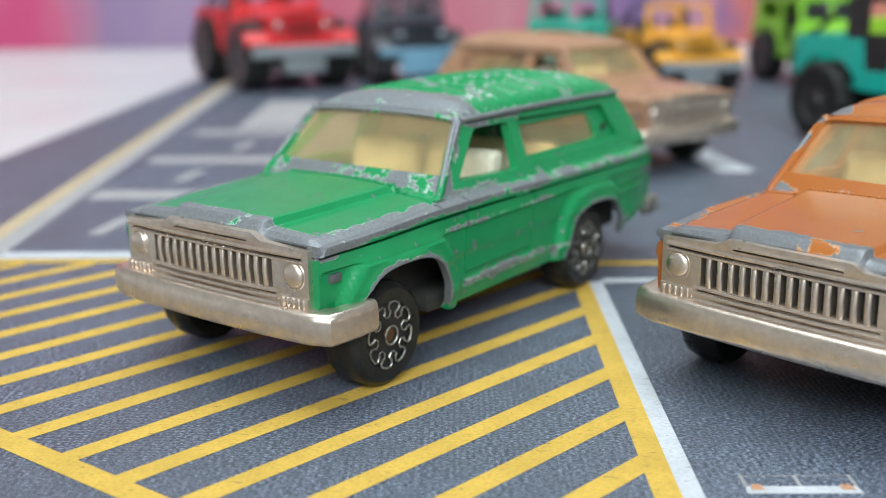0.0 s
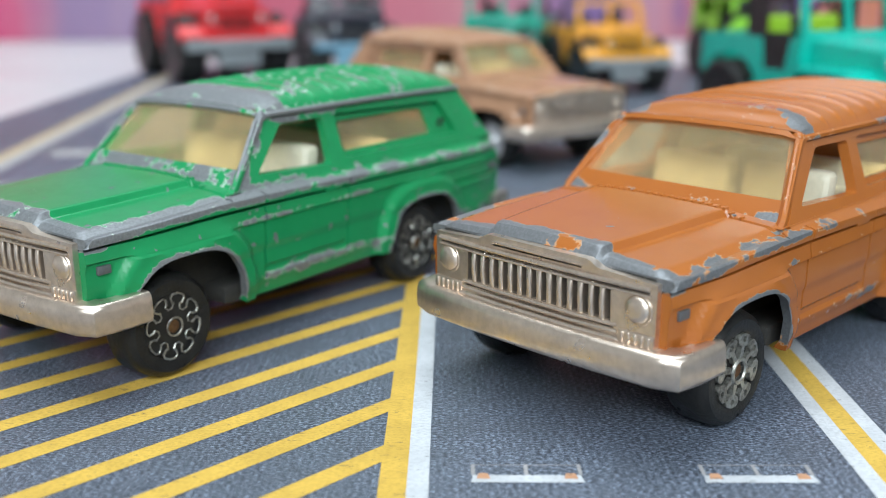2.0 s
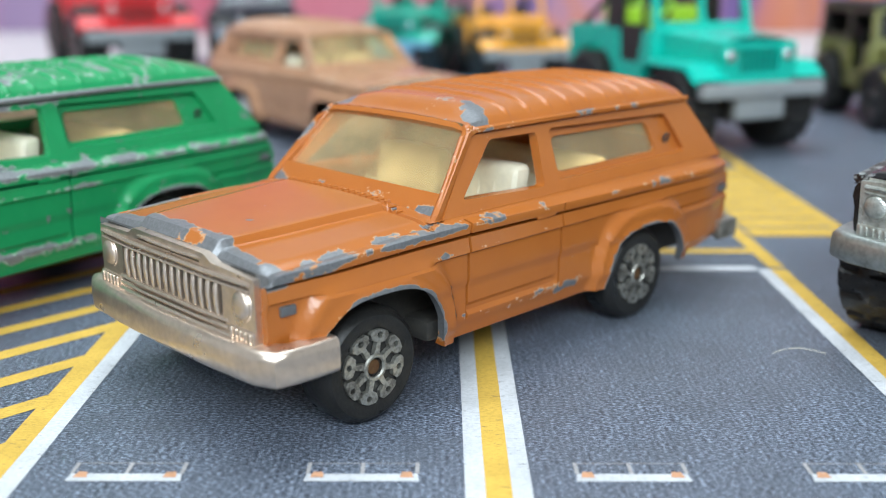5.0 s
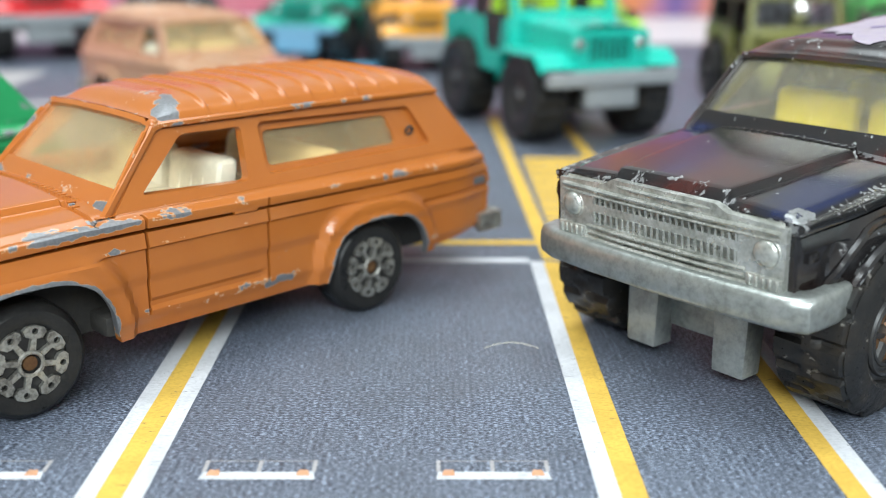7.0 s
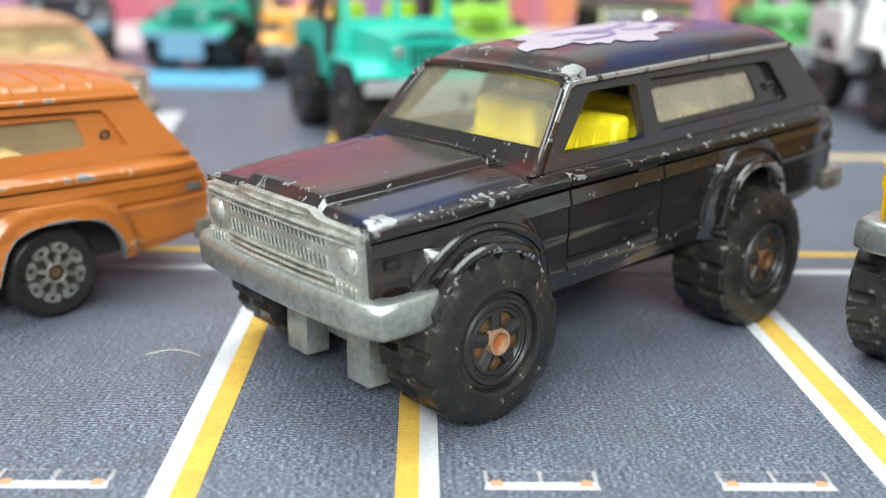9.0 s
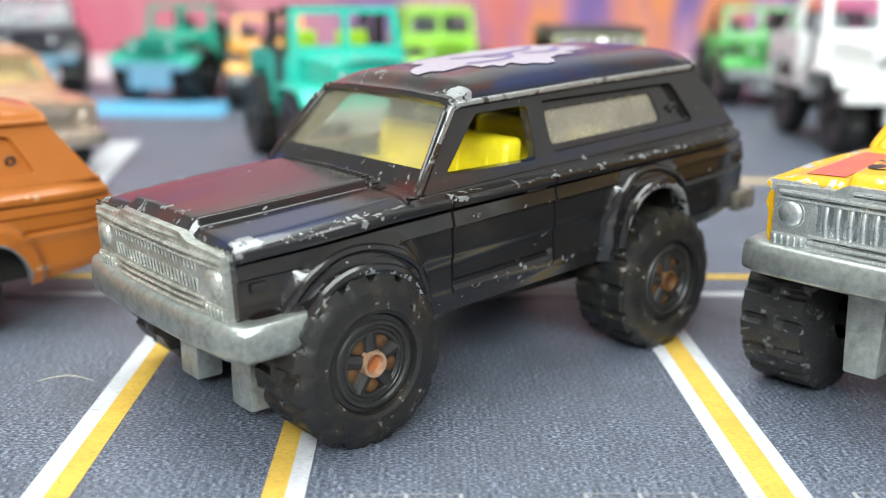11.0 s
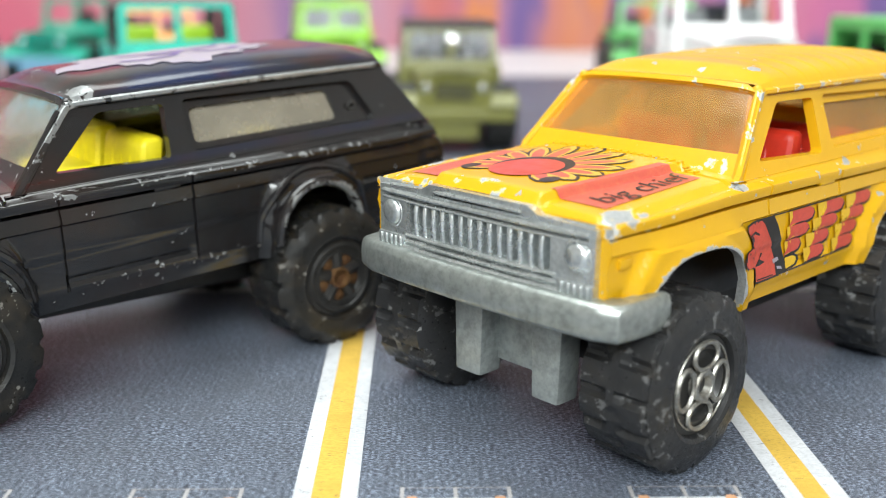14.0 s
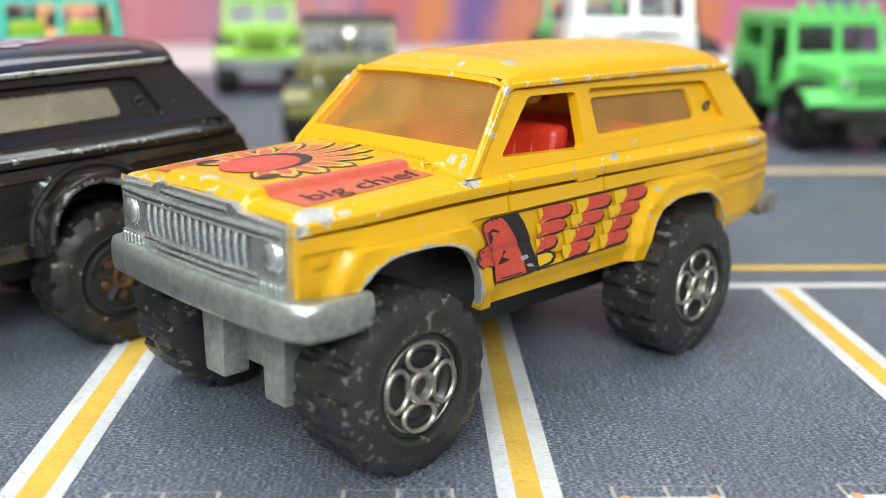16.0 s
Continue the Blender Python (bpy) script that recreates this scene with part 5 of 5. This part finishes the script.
def jeep_wheel(parent, x, s, r, w, face, y1):
    bm = nb()
    prof = [(r * 0.5, y1 - 0.08), (r * 0.58, y1), (r * 0.86, y1), (r, y1 - 0.10), (r, y1 - w + 0.08), (r * 0.85, y1 - w), (r * 0.3, y1 - w)]
    rows = []
    for k in range(72):
        a = 2 * math.pi * k / 72
        up = 1.0 if k % 4 < 2 else 0.94
        rows.append([bm.verts.new((x + q * (up if 3 <= i <= 4 else 1) * math.cos(a), s * d, r + q * (up if 3 <= i <= 4 else 1) * math.sin(a))) for i, (q, d) in enumerate(prof)])
    for k in range(72):
        p, q = rows[k], rows[(k + 1) % 72]
        for i in range(len(prof) - 1):
            bm.faces.new((p[i], q[i], q[i + 1], p[i + 1]))
    bmesh.ops.recalc_face_normals(bm, faces=bm.faces[:])
    wheel = part("wheel", bm, RUBBER, parent)
    bm = nb()
    lathe(bm, [(0.0005, s * (y1 + 0.01)), (r * 0.16, s * (y1 + 0.01)), (r * 0.2, s * (y1 - 0.06)), (r * 0.42, s * (y1 - 0.08)), (r * 0.5, s * (y1 - 0.02)), (r * 0.56, s * (y1 - 0.02))], (x, 0, r), n=28)
    part("rim", bm, face, wheel)


def jeep(paint, label, x, y, yaw, scale=1.0, r=0.85, top="open", trim=GREYPLASTIC, glass=None, seats=BLACKPLASTIC, face=BLACKPLASTIC, bumper="bar", lamps=0, track=1.62, doors=None, spot=None, high=0.0):
    """A short off-road toy: tub, bonnet, flat wings, grille, screen and four big wheels."""
    root = thing("toy_jeep", x, y, 0, yaw, label, "toy jeep", "toy jeeps in the row behind")
    root.scale = (scale,) * 3
    f, b = 1.75, -1.65
    z0 = r + 0.05 + high
    zt = z0 + 1.15
    # tub: sides with a door cut and rear arch
    bm = nb()
    arch = [(b + (r + 0.18) * math.cos(t), r + (r + 0.16) * math.sin(t)) for t in [math.pi * i / 12 for i in range(13)]]
    arch = [(u, max(v, z0)) for u, v in arch if u > -2.7]
    low = [(u, v) for u, v in arch if v > z0 + 0.02]
    for s in (1, -1):
        plate(bm, [(0.75, z0), (0.75, zt), (0.45, zt), (0.30, z0 + 0.45), (-0.45, z0 + 0.45), (-0.55, zt), (-2.75, zt), (-2.75, z0 + 0.3)] + sorted(low, key=lambda p: p[0]) + [(b + r + 0.2, z0)], [], 0.12, lambda u, v, d, s=s: (u, s * (1.35 - d), v))
    box(bm, -2.75, -2.63, -1.35, 1.35, z0 + 0.25, zt, 0.03)
    box(bm, -2.7, 0.75, -1.30, 1.30, z0 + 0.0, z0 + 0.12)
    box(bm, 0.66, 0.80, -1.33, 1.33, z0, zt + 0.05, 0.03)
    # bonnet, wider to the rear
    grid(bm, span(0.70, 2.62, 0.12), span(-1.0, 1.0, 0.1), lambda u, v: (u, v * (1.12 - 0.14 * (u - 0.7)), zt + 0.08 * (1 - v * v) - 0.05 * (u - 0.7) - 0.1 * smooth(0.85, 1.0, abs(v))))
    for s in (1, -1):
        plate(bm, [(0.75, z0 + 0.15), (0.75, zt), (2.60, zt - 0.12), (2.60, z0 + 0.2)], [], 0.08, lambda u, v, d, s=s: (u, s * (1.12 - 0.14 * (u - 0.7) - 0.02 - d), v))
        # wings
        def wing(u, v, s=s):
            zz = z0 + 0.62 - 0.30 * smooth(2.4, 2.9, u) - 0.75 * smooth(1.05, 0.60, u)
            return (u, s * (0.82 + 0.80 * v), zz + (0.0 if v < 0.95 else -0.10))
        grid(bm, span(0.60, 2.88, 0.1), [0, 0.5, 0.94, 1.0], wing)
    body = part("body", bm, paint, root)
    bm = nb()
    holes = [[(q - 0.05, zt - 0.72), (q + 0.05, zt - 0.72), (q + 0.05, zt - 0.24), (q - 0.05, zt - 0.24)] for q in [-0.42 + 0.14 * i for i in range(7)]]
    plate(bm, rounded([(-0.95, z0 + 0.15), (0.95, z0 + 0.15), (0.90, zt - 0.10), (-0.90, zt - 0.10)], 0.12), holes, 0.08, lambda u, v, d: (2.70 - d, u, v))
    for s in (1, -1):
        ring_tube(bm, (2.72, s * 0.70, zt - 0.38), (1, 0, 0), 0.16, 0.03, 20, 6)
    grille = part("grille", bm, paint, root)
    for s in (1, -1):
        bm = nb()
        lathe_r = [(0.0005, 0.09), (0.09, 0.075), (0.15, 0.02)]
        rows = [[bm.verts.new((2.69 + d, s * 0.70 + q * math.cos(2 * math.pi * k / 16), zt - 0.38 + q * math.sin(2 * math.pi * k / 16))) for q, d in lathe_r] for k in range(16)]
        for k in range(16):
            for i in range(2):
                bm.faces.new((rows[k][i], rows[k][i + 1], rows[(k + 1) % 16][i + 1], rows[(k + 1) % 16][i]))
        part("headlight", bm, CHROME, grille)
    # bumper
    bm = nb()
    if bumper == "plate":
        box(bm, 2.72, 2.92, -0.75, 0.75, z0 - 0.55, z0 + 0.30, 0.06)
        box(bm, 2.70, 2.95, -1.45, 1.45, z0 + 0.10, z0 + 0.32, 0.05)
    else:
        box(bm, 2.72, 2.98, -1.50, 1.50, z0 - 0.05, z0 + 0.25, 0.06)
        box(bm, 2.66, 2.86, -0.60, 0.60, z0 - 0.50, z0 + 0.05, 0.05)
    part("bumper", bm, trim, root)
    # screen
    bm = nb()
    lean = 0.22
    holes = [rounded([(-1.10, 0.14), (-0.07, 0.14), (-0.07, 0.82), (-1.05, 0.82)], 0.06), rounded([(0.07, 0.14), (1.10, 0.14), (1.05, 0.82), (0.07, 0.82)], 0.06)]
    plate(bm, rounded([(-1.28, 0.0), (1.28, 0.0), (1.22, 0.96), (-1.22, 0.96)], 0.08), holes, 0.10, lambda u, v, d: (0.78 - lean * v - d, u, zt + 0.04 + v))
    part("screen_frame", bm, paint, root)
    if glass:
        bm = nb()
        box(bm, -0.012, 0.012, -1.15, 1.15, 0.10, 0.86)
        for v in bm.verts:
            v.co.x += 0.73 - lean * v.co.z
            v.co.z += zt + 0.04
        part("windscreen", bm, glass, root)
    # inside
    for s in (1, -1):
        bm = nb()
        box(bm, -0.75, -0.05, s * 0.62 - 0.38, s * 0.62 + 0.38, z0 + 0.12, z0 + 0.55, 0.08)
        box(bm, -0.95, -0.68, s * 0.62 - 0.38, s * 0.62 + 0.38, z0 + 0.30, zt + 0.45, 0.10)
        part("seat", bm, seats, root)
    if top == "open":
        bm = nb()
        for s in (1, -1):
            tube(bm, [(-1.15, s * 1.15, zt - 0.1), (-1.15, s * 1.12, zt + 0.75), (-1.15, s * 0.95, zt + 0.92), (-1.15, 0, zt + 0.92)], 0.08, 8)
            tube(bm, [(-1.15, s * 1.05, zt + 0.85), (-2.5, s * 1.1, zt)], 0.07, 8)
        part("roll_bar", bm, paint if paint == WHITEPAINT else BLACKPLASTIC, root)
    else:
        bm = nb()
        box(bm, -2.70, 0.62, -1.26, 1.26, zt + 0.95, zt + 1.12, 0.08, 3)
        for s in (1, -1):
            plate(bm, [(0.45, zt + 1.0), (-2.68, zt + 1.0), (-2.72, zt), (-0.60, zt), (-0.60, zt + 0.82), (0.45, zt + 0.82)], [rounded([(-0.85, zt + 0.2), (-2.4, zt + 0.2), (-2.4, zt + 0.8), (-0.85, zt + 0.8)], 0.08)], 0.08, lambda u, v, d, s=s: (u, s * (1.30 - 0.06 * (v - zt) - d), v))
        box(bm, -2.75, -2.64, -1.25, 1.25, zt, zt + 1.0, 0.03)
        part("hard_top", bm, paint if top == "same" else BLACKPLASTIC, root)
        for k in range(lamps):
            bm = nb()
            yy = -0.9 + 1.8 * k / max(1, lamps - 1)
            lathe(bm, [(0.0005, 0), (0.12, 0), (0.15, 0.04), (0.15, 0.16), (0.0005, 0.2)], (0, 0, 0), n=14)
            for v in bm.verts:
                v.co = Vector((0.60 - v.co.y, yy + v.co.x, zt + 1.26 + v.co.z))
            part("roof_lamp", bm, paint, root)
    if doors:
        # dark side frames standing in the door cuts, up to the screen
        for s in (1, -1):
            bm = nb()
            plate(bm, [(0.48, zt), (0.30, z0 + 0.42), (-0.45, z0 + 0.42), (-0.70, zt), (-1.10, zt), (-1.10, zt + 0.92), (0.40, zt + 0.92)], [[(0.36, zt + 0.12), (-0.46, zt + 0.12), (-0.46, zt + 0.80), (0.30, zt + 0.80)]], 0.07, lambda u, v, d, s=s: (u, s * (1.31 - d), v))
            part("side_frame", bm, doors, root, "black plastic side frame")
    if spot:
        # chrome ball added before the screen to stand in for a bright reflection
        bm = nb()
        bmesh.ops.create_uvsphere(bm, u_segments=20, v_segments=12, radius=0.24)
        for v in bm.verts:
            v.co = Vector((0.95 + v.co.x * 0.6, spot + v.co.y, zt + 0.62 + v.co.z))
        part("spot_lamp", bm, MIRRORCHROME, root, "polished ball added to carry a bright glint")
    bm = nb()
    box(bm, -2.6, 2.6, -0.62, 0.62, r * 0.75, z0 + 0.1, 0.06)
    for a in (f, b):
        tube(bm, [(a, -1.4, r), (a, 1.4, r)], 0.14, 8)
    box(bm, 0.8, 2.55, -0.80, 0.80, z0, zt - 0.35, 0.05)
    part("chassis", bm, BLACKPLASTIC, root)
    for a in (f, b):
        for s in (1, -1):
            jeep_wheel(root, a, s, r, 0.80 - (1.62 - track), face, track)
    return root


jeep(TURQUOISE, "turquoise toy jeep with lime seats and a framed screen", 10.55, 25.5, -68, 1.08, 0.95, "open", GREYPLASTIC, None, LIMESEAT, doors=BLACKPLASTIC, high=0.30)
jeep(REDPAINT, "bright red toy jeep with black wheels and grey bumper", -8.5, 42.5, -60, 1.38, 0.95)
jeep(NIGHT, "blue black toy jeep with a pale blue bumper plate", -3.0, 43.0, -75, 1.15, 0.95, "open", PALEBLUE, DARKGLASS, bumper="plate")
jeep(DEEPTEAL, "sea green toy jeep with a pale blue bumper plate", 3.6, 41.2, -106, 1.12, 0.90, "open", PALEBLUE, bumper="plate")
jeep(AMBERPAINT, "amber orange toy jeep with a grey bumper", 7.0, 38.5, -78, 1.0, 0.95)
jeep(LIME, "lime green toy jeep with a hard top", 13.2, 40.5, -80, 1.05, 0.95, "same", glass=DARKGLASS)
jeep(OLIVE, "olive drab toy jeep with a clear flat windscreen", 17.3, 28.4, -88, 1.0, 0.85, "soft", OLIVE, DARKGLASS, spot=0.05)
jeep(MIDGREEN, "leaf green toy jeep, open, with a grey bumper", 25.6, 40.5, -94, 1.15, 0.90)
jeep(WHITEPAINT, "gloss white toy jeep with a two-pane screen", 24.95, 28.8, -92, 1.24, 0.90, "open", WHITEPAINT, None, GREYPLASTIC, track=1.30, high=0.28)
jeep(BRIGHTGREEN, "bright green toy jeep with lamps on its hard top", 30.1, 27.8, -86, 1.05, 0.85, "same", BLACKPLASTIC, DARKGLASS, lamps=5)
jeep(NIGHT, "blue black toy jeep with a hard top", 29.0, 42.0, -84, 1.05, 0.9, "same", glass=DARKGLASS)

# ---- printed card behind the toys ----
def backdrop_print():
    m, nt, b = mat_base("printed_backdrop_card")
    tc = nt.nodes.new("ShaderNodeTexCoord")
    sp = nt.nodes.new("ShaderNodeSeparateXYZ")
    nt.links.new(tc.outputs["Object"], sp.inputs[0])
    wob = noise_node(nt, 9.0, 3.0, 0.6, 3, stretch=(1, 1, 0.5))
    along = calc(nt, "ADD", calc(nt, "MULTIPLY", calc(nt, "ADD", sp.outputs["X"], 0.40), 1 / 1.0), calc(nt, "MULTIPLY", calc(nt, "SUBTRACT", wob, 0.5), 0.08))
    cr = nt.nodes.new("ShaderNodeValToRGB")
    stops = [(0.0, (0.55, 0.043, 0.158)), (0.14, (0.56, 0.072, 0.187)), (0.17, (0.28, 0.187, 0.317)), (0.23, (0.31, 0.216, 0.360)), (0.28, (0.48, 0.086, 0.144)),
             (0.42, (0.48, 0.158, 0.202)), (0.50, (0.33, 0.180, 0.274)), (0.54, (0.45, 0.216, 0.288)), (0.58, (0.51, 0.115, 0.086)), (0.62, (0.33, 0.144, 0.288)),
             (0.66, (0.56, 0.187, 0.086)), (0.69, (0.48, 0.245, 0.317)), (0.73, (0.27, 0.144, 0.346)), (0.78, (0.55, 0.144, 0.245)), (0.90, (0.35, 0.115, 0.324)), (1.0, (0.23, 0.144, 0.360))]
    while len(cr.color_ramp.elements) < len(stops):
        cr.color_ramp.elements.new(0.5)
    for e, (p, c) in zip(cr.color_ramp.elements, stops):
        e.position = p
    for e, (p, c) in zip(cr.color_ramp.elements, stops):
        e.color = (*c, 1)
    nt.links.new(along, cr.inputs[0])
    fine = noise_node(nt, 40.0, 3.0, 0.6, 8, stretch=(1, 1, 0.3))
    c = mix(nt, calc(nt, "MULTIPLY", ramp(nt, fine, 0.45, 0.7), 0.22), cr.outputs[0], (0.52, 0.34, 0.33))
    # flames of orange and deep violet printed over the right half
    half = ramp(nt, sp.outputs["X"], 0.02, 0.14)
    flame = noise_node(nt, 26.0, 3.0, 0.55, 21, stretch=(1, 1, 0.25))
    dusk = noise_node(nt, 19.0, 3.0, 0.55, 27, stretch=(1, 1, 0.3))
    c = mix(nt, calc(nt, "MULTIPLY", half, ramp(nt, dusk, 0.48, 0.58)), c, (0.15, 0.09, 0.26))
    c = mix(nt, calc(nt, "MULTIPLY", half, ramp(nt, flame, 0.52, 0.62)), c, (0.58, 0.20, 0.08))
    nt.links.new(c, b.inputs["Base Color"])
    b.inputs["Roughness"].default_value = 0.6
    return m


bm = nb()
box(bm, -70, 95, 66.0, 66.4, -0.12, 24, 0.05)
flat_thing("backdrop", bm, backdrop_print(), "printed card in pink, purple and orange behind the toys", "backdrop", "structure")
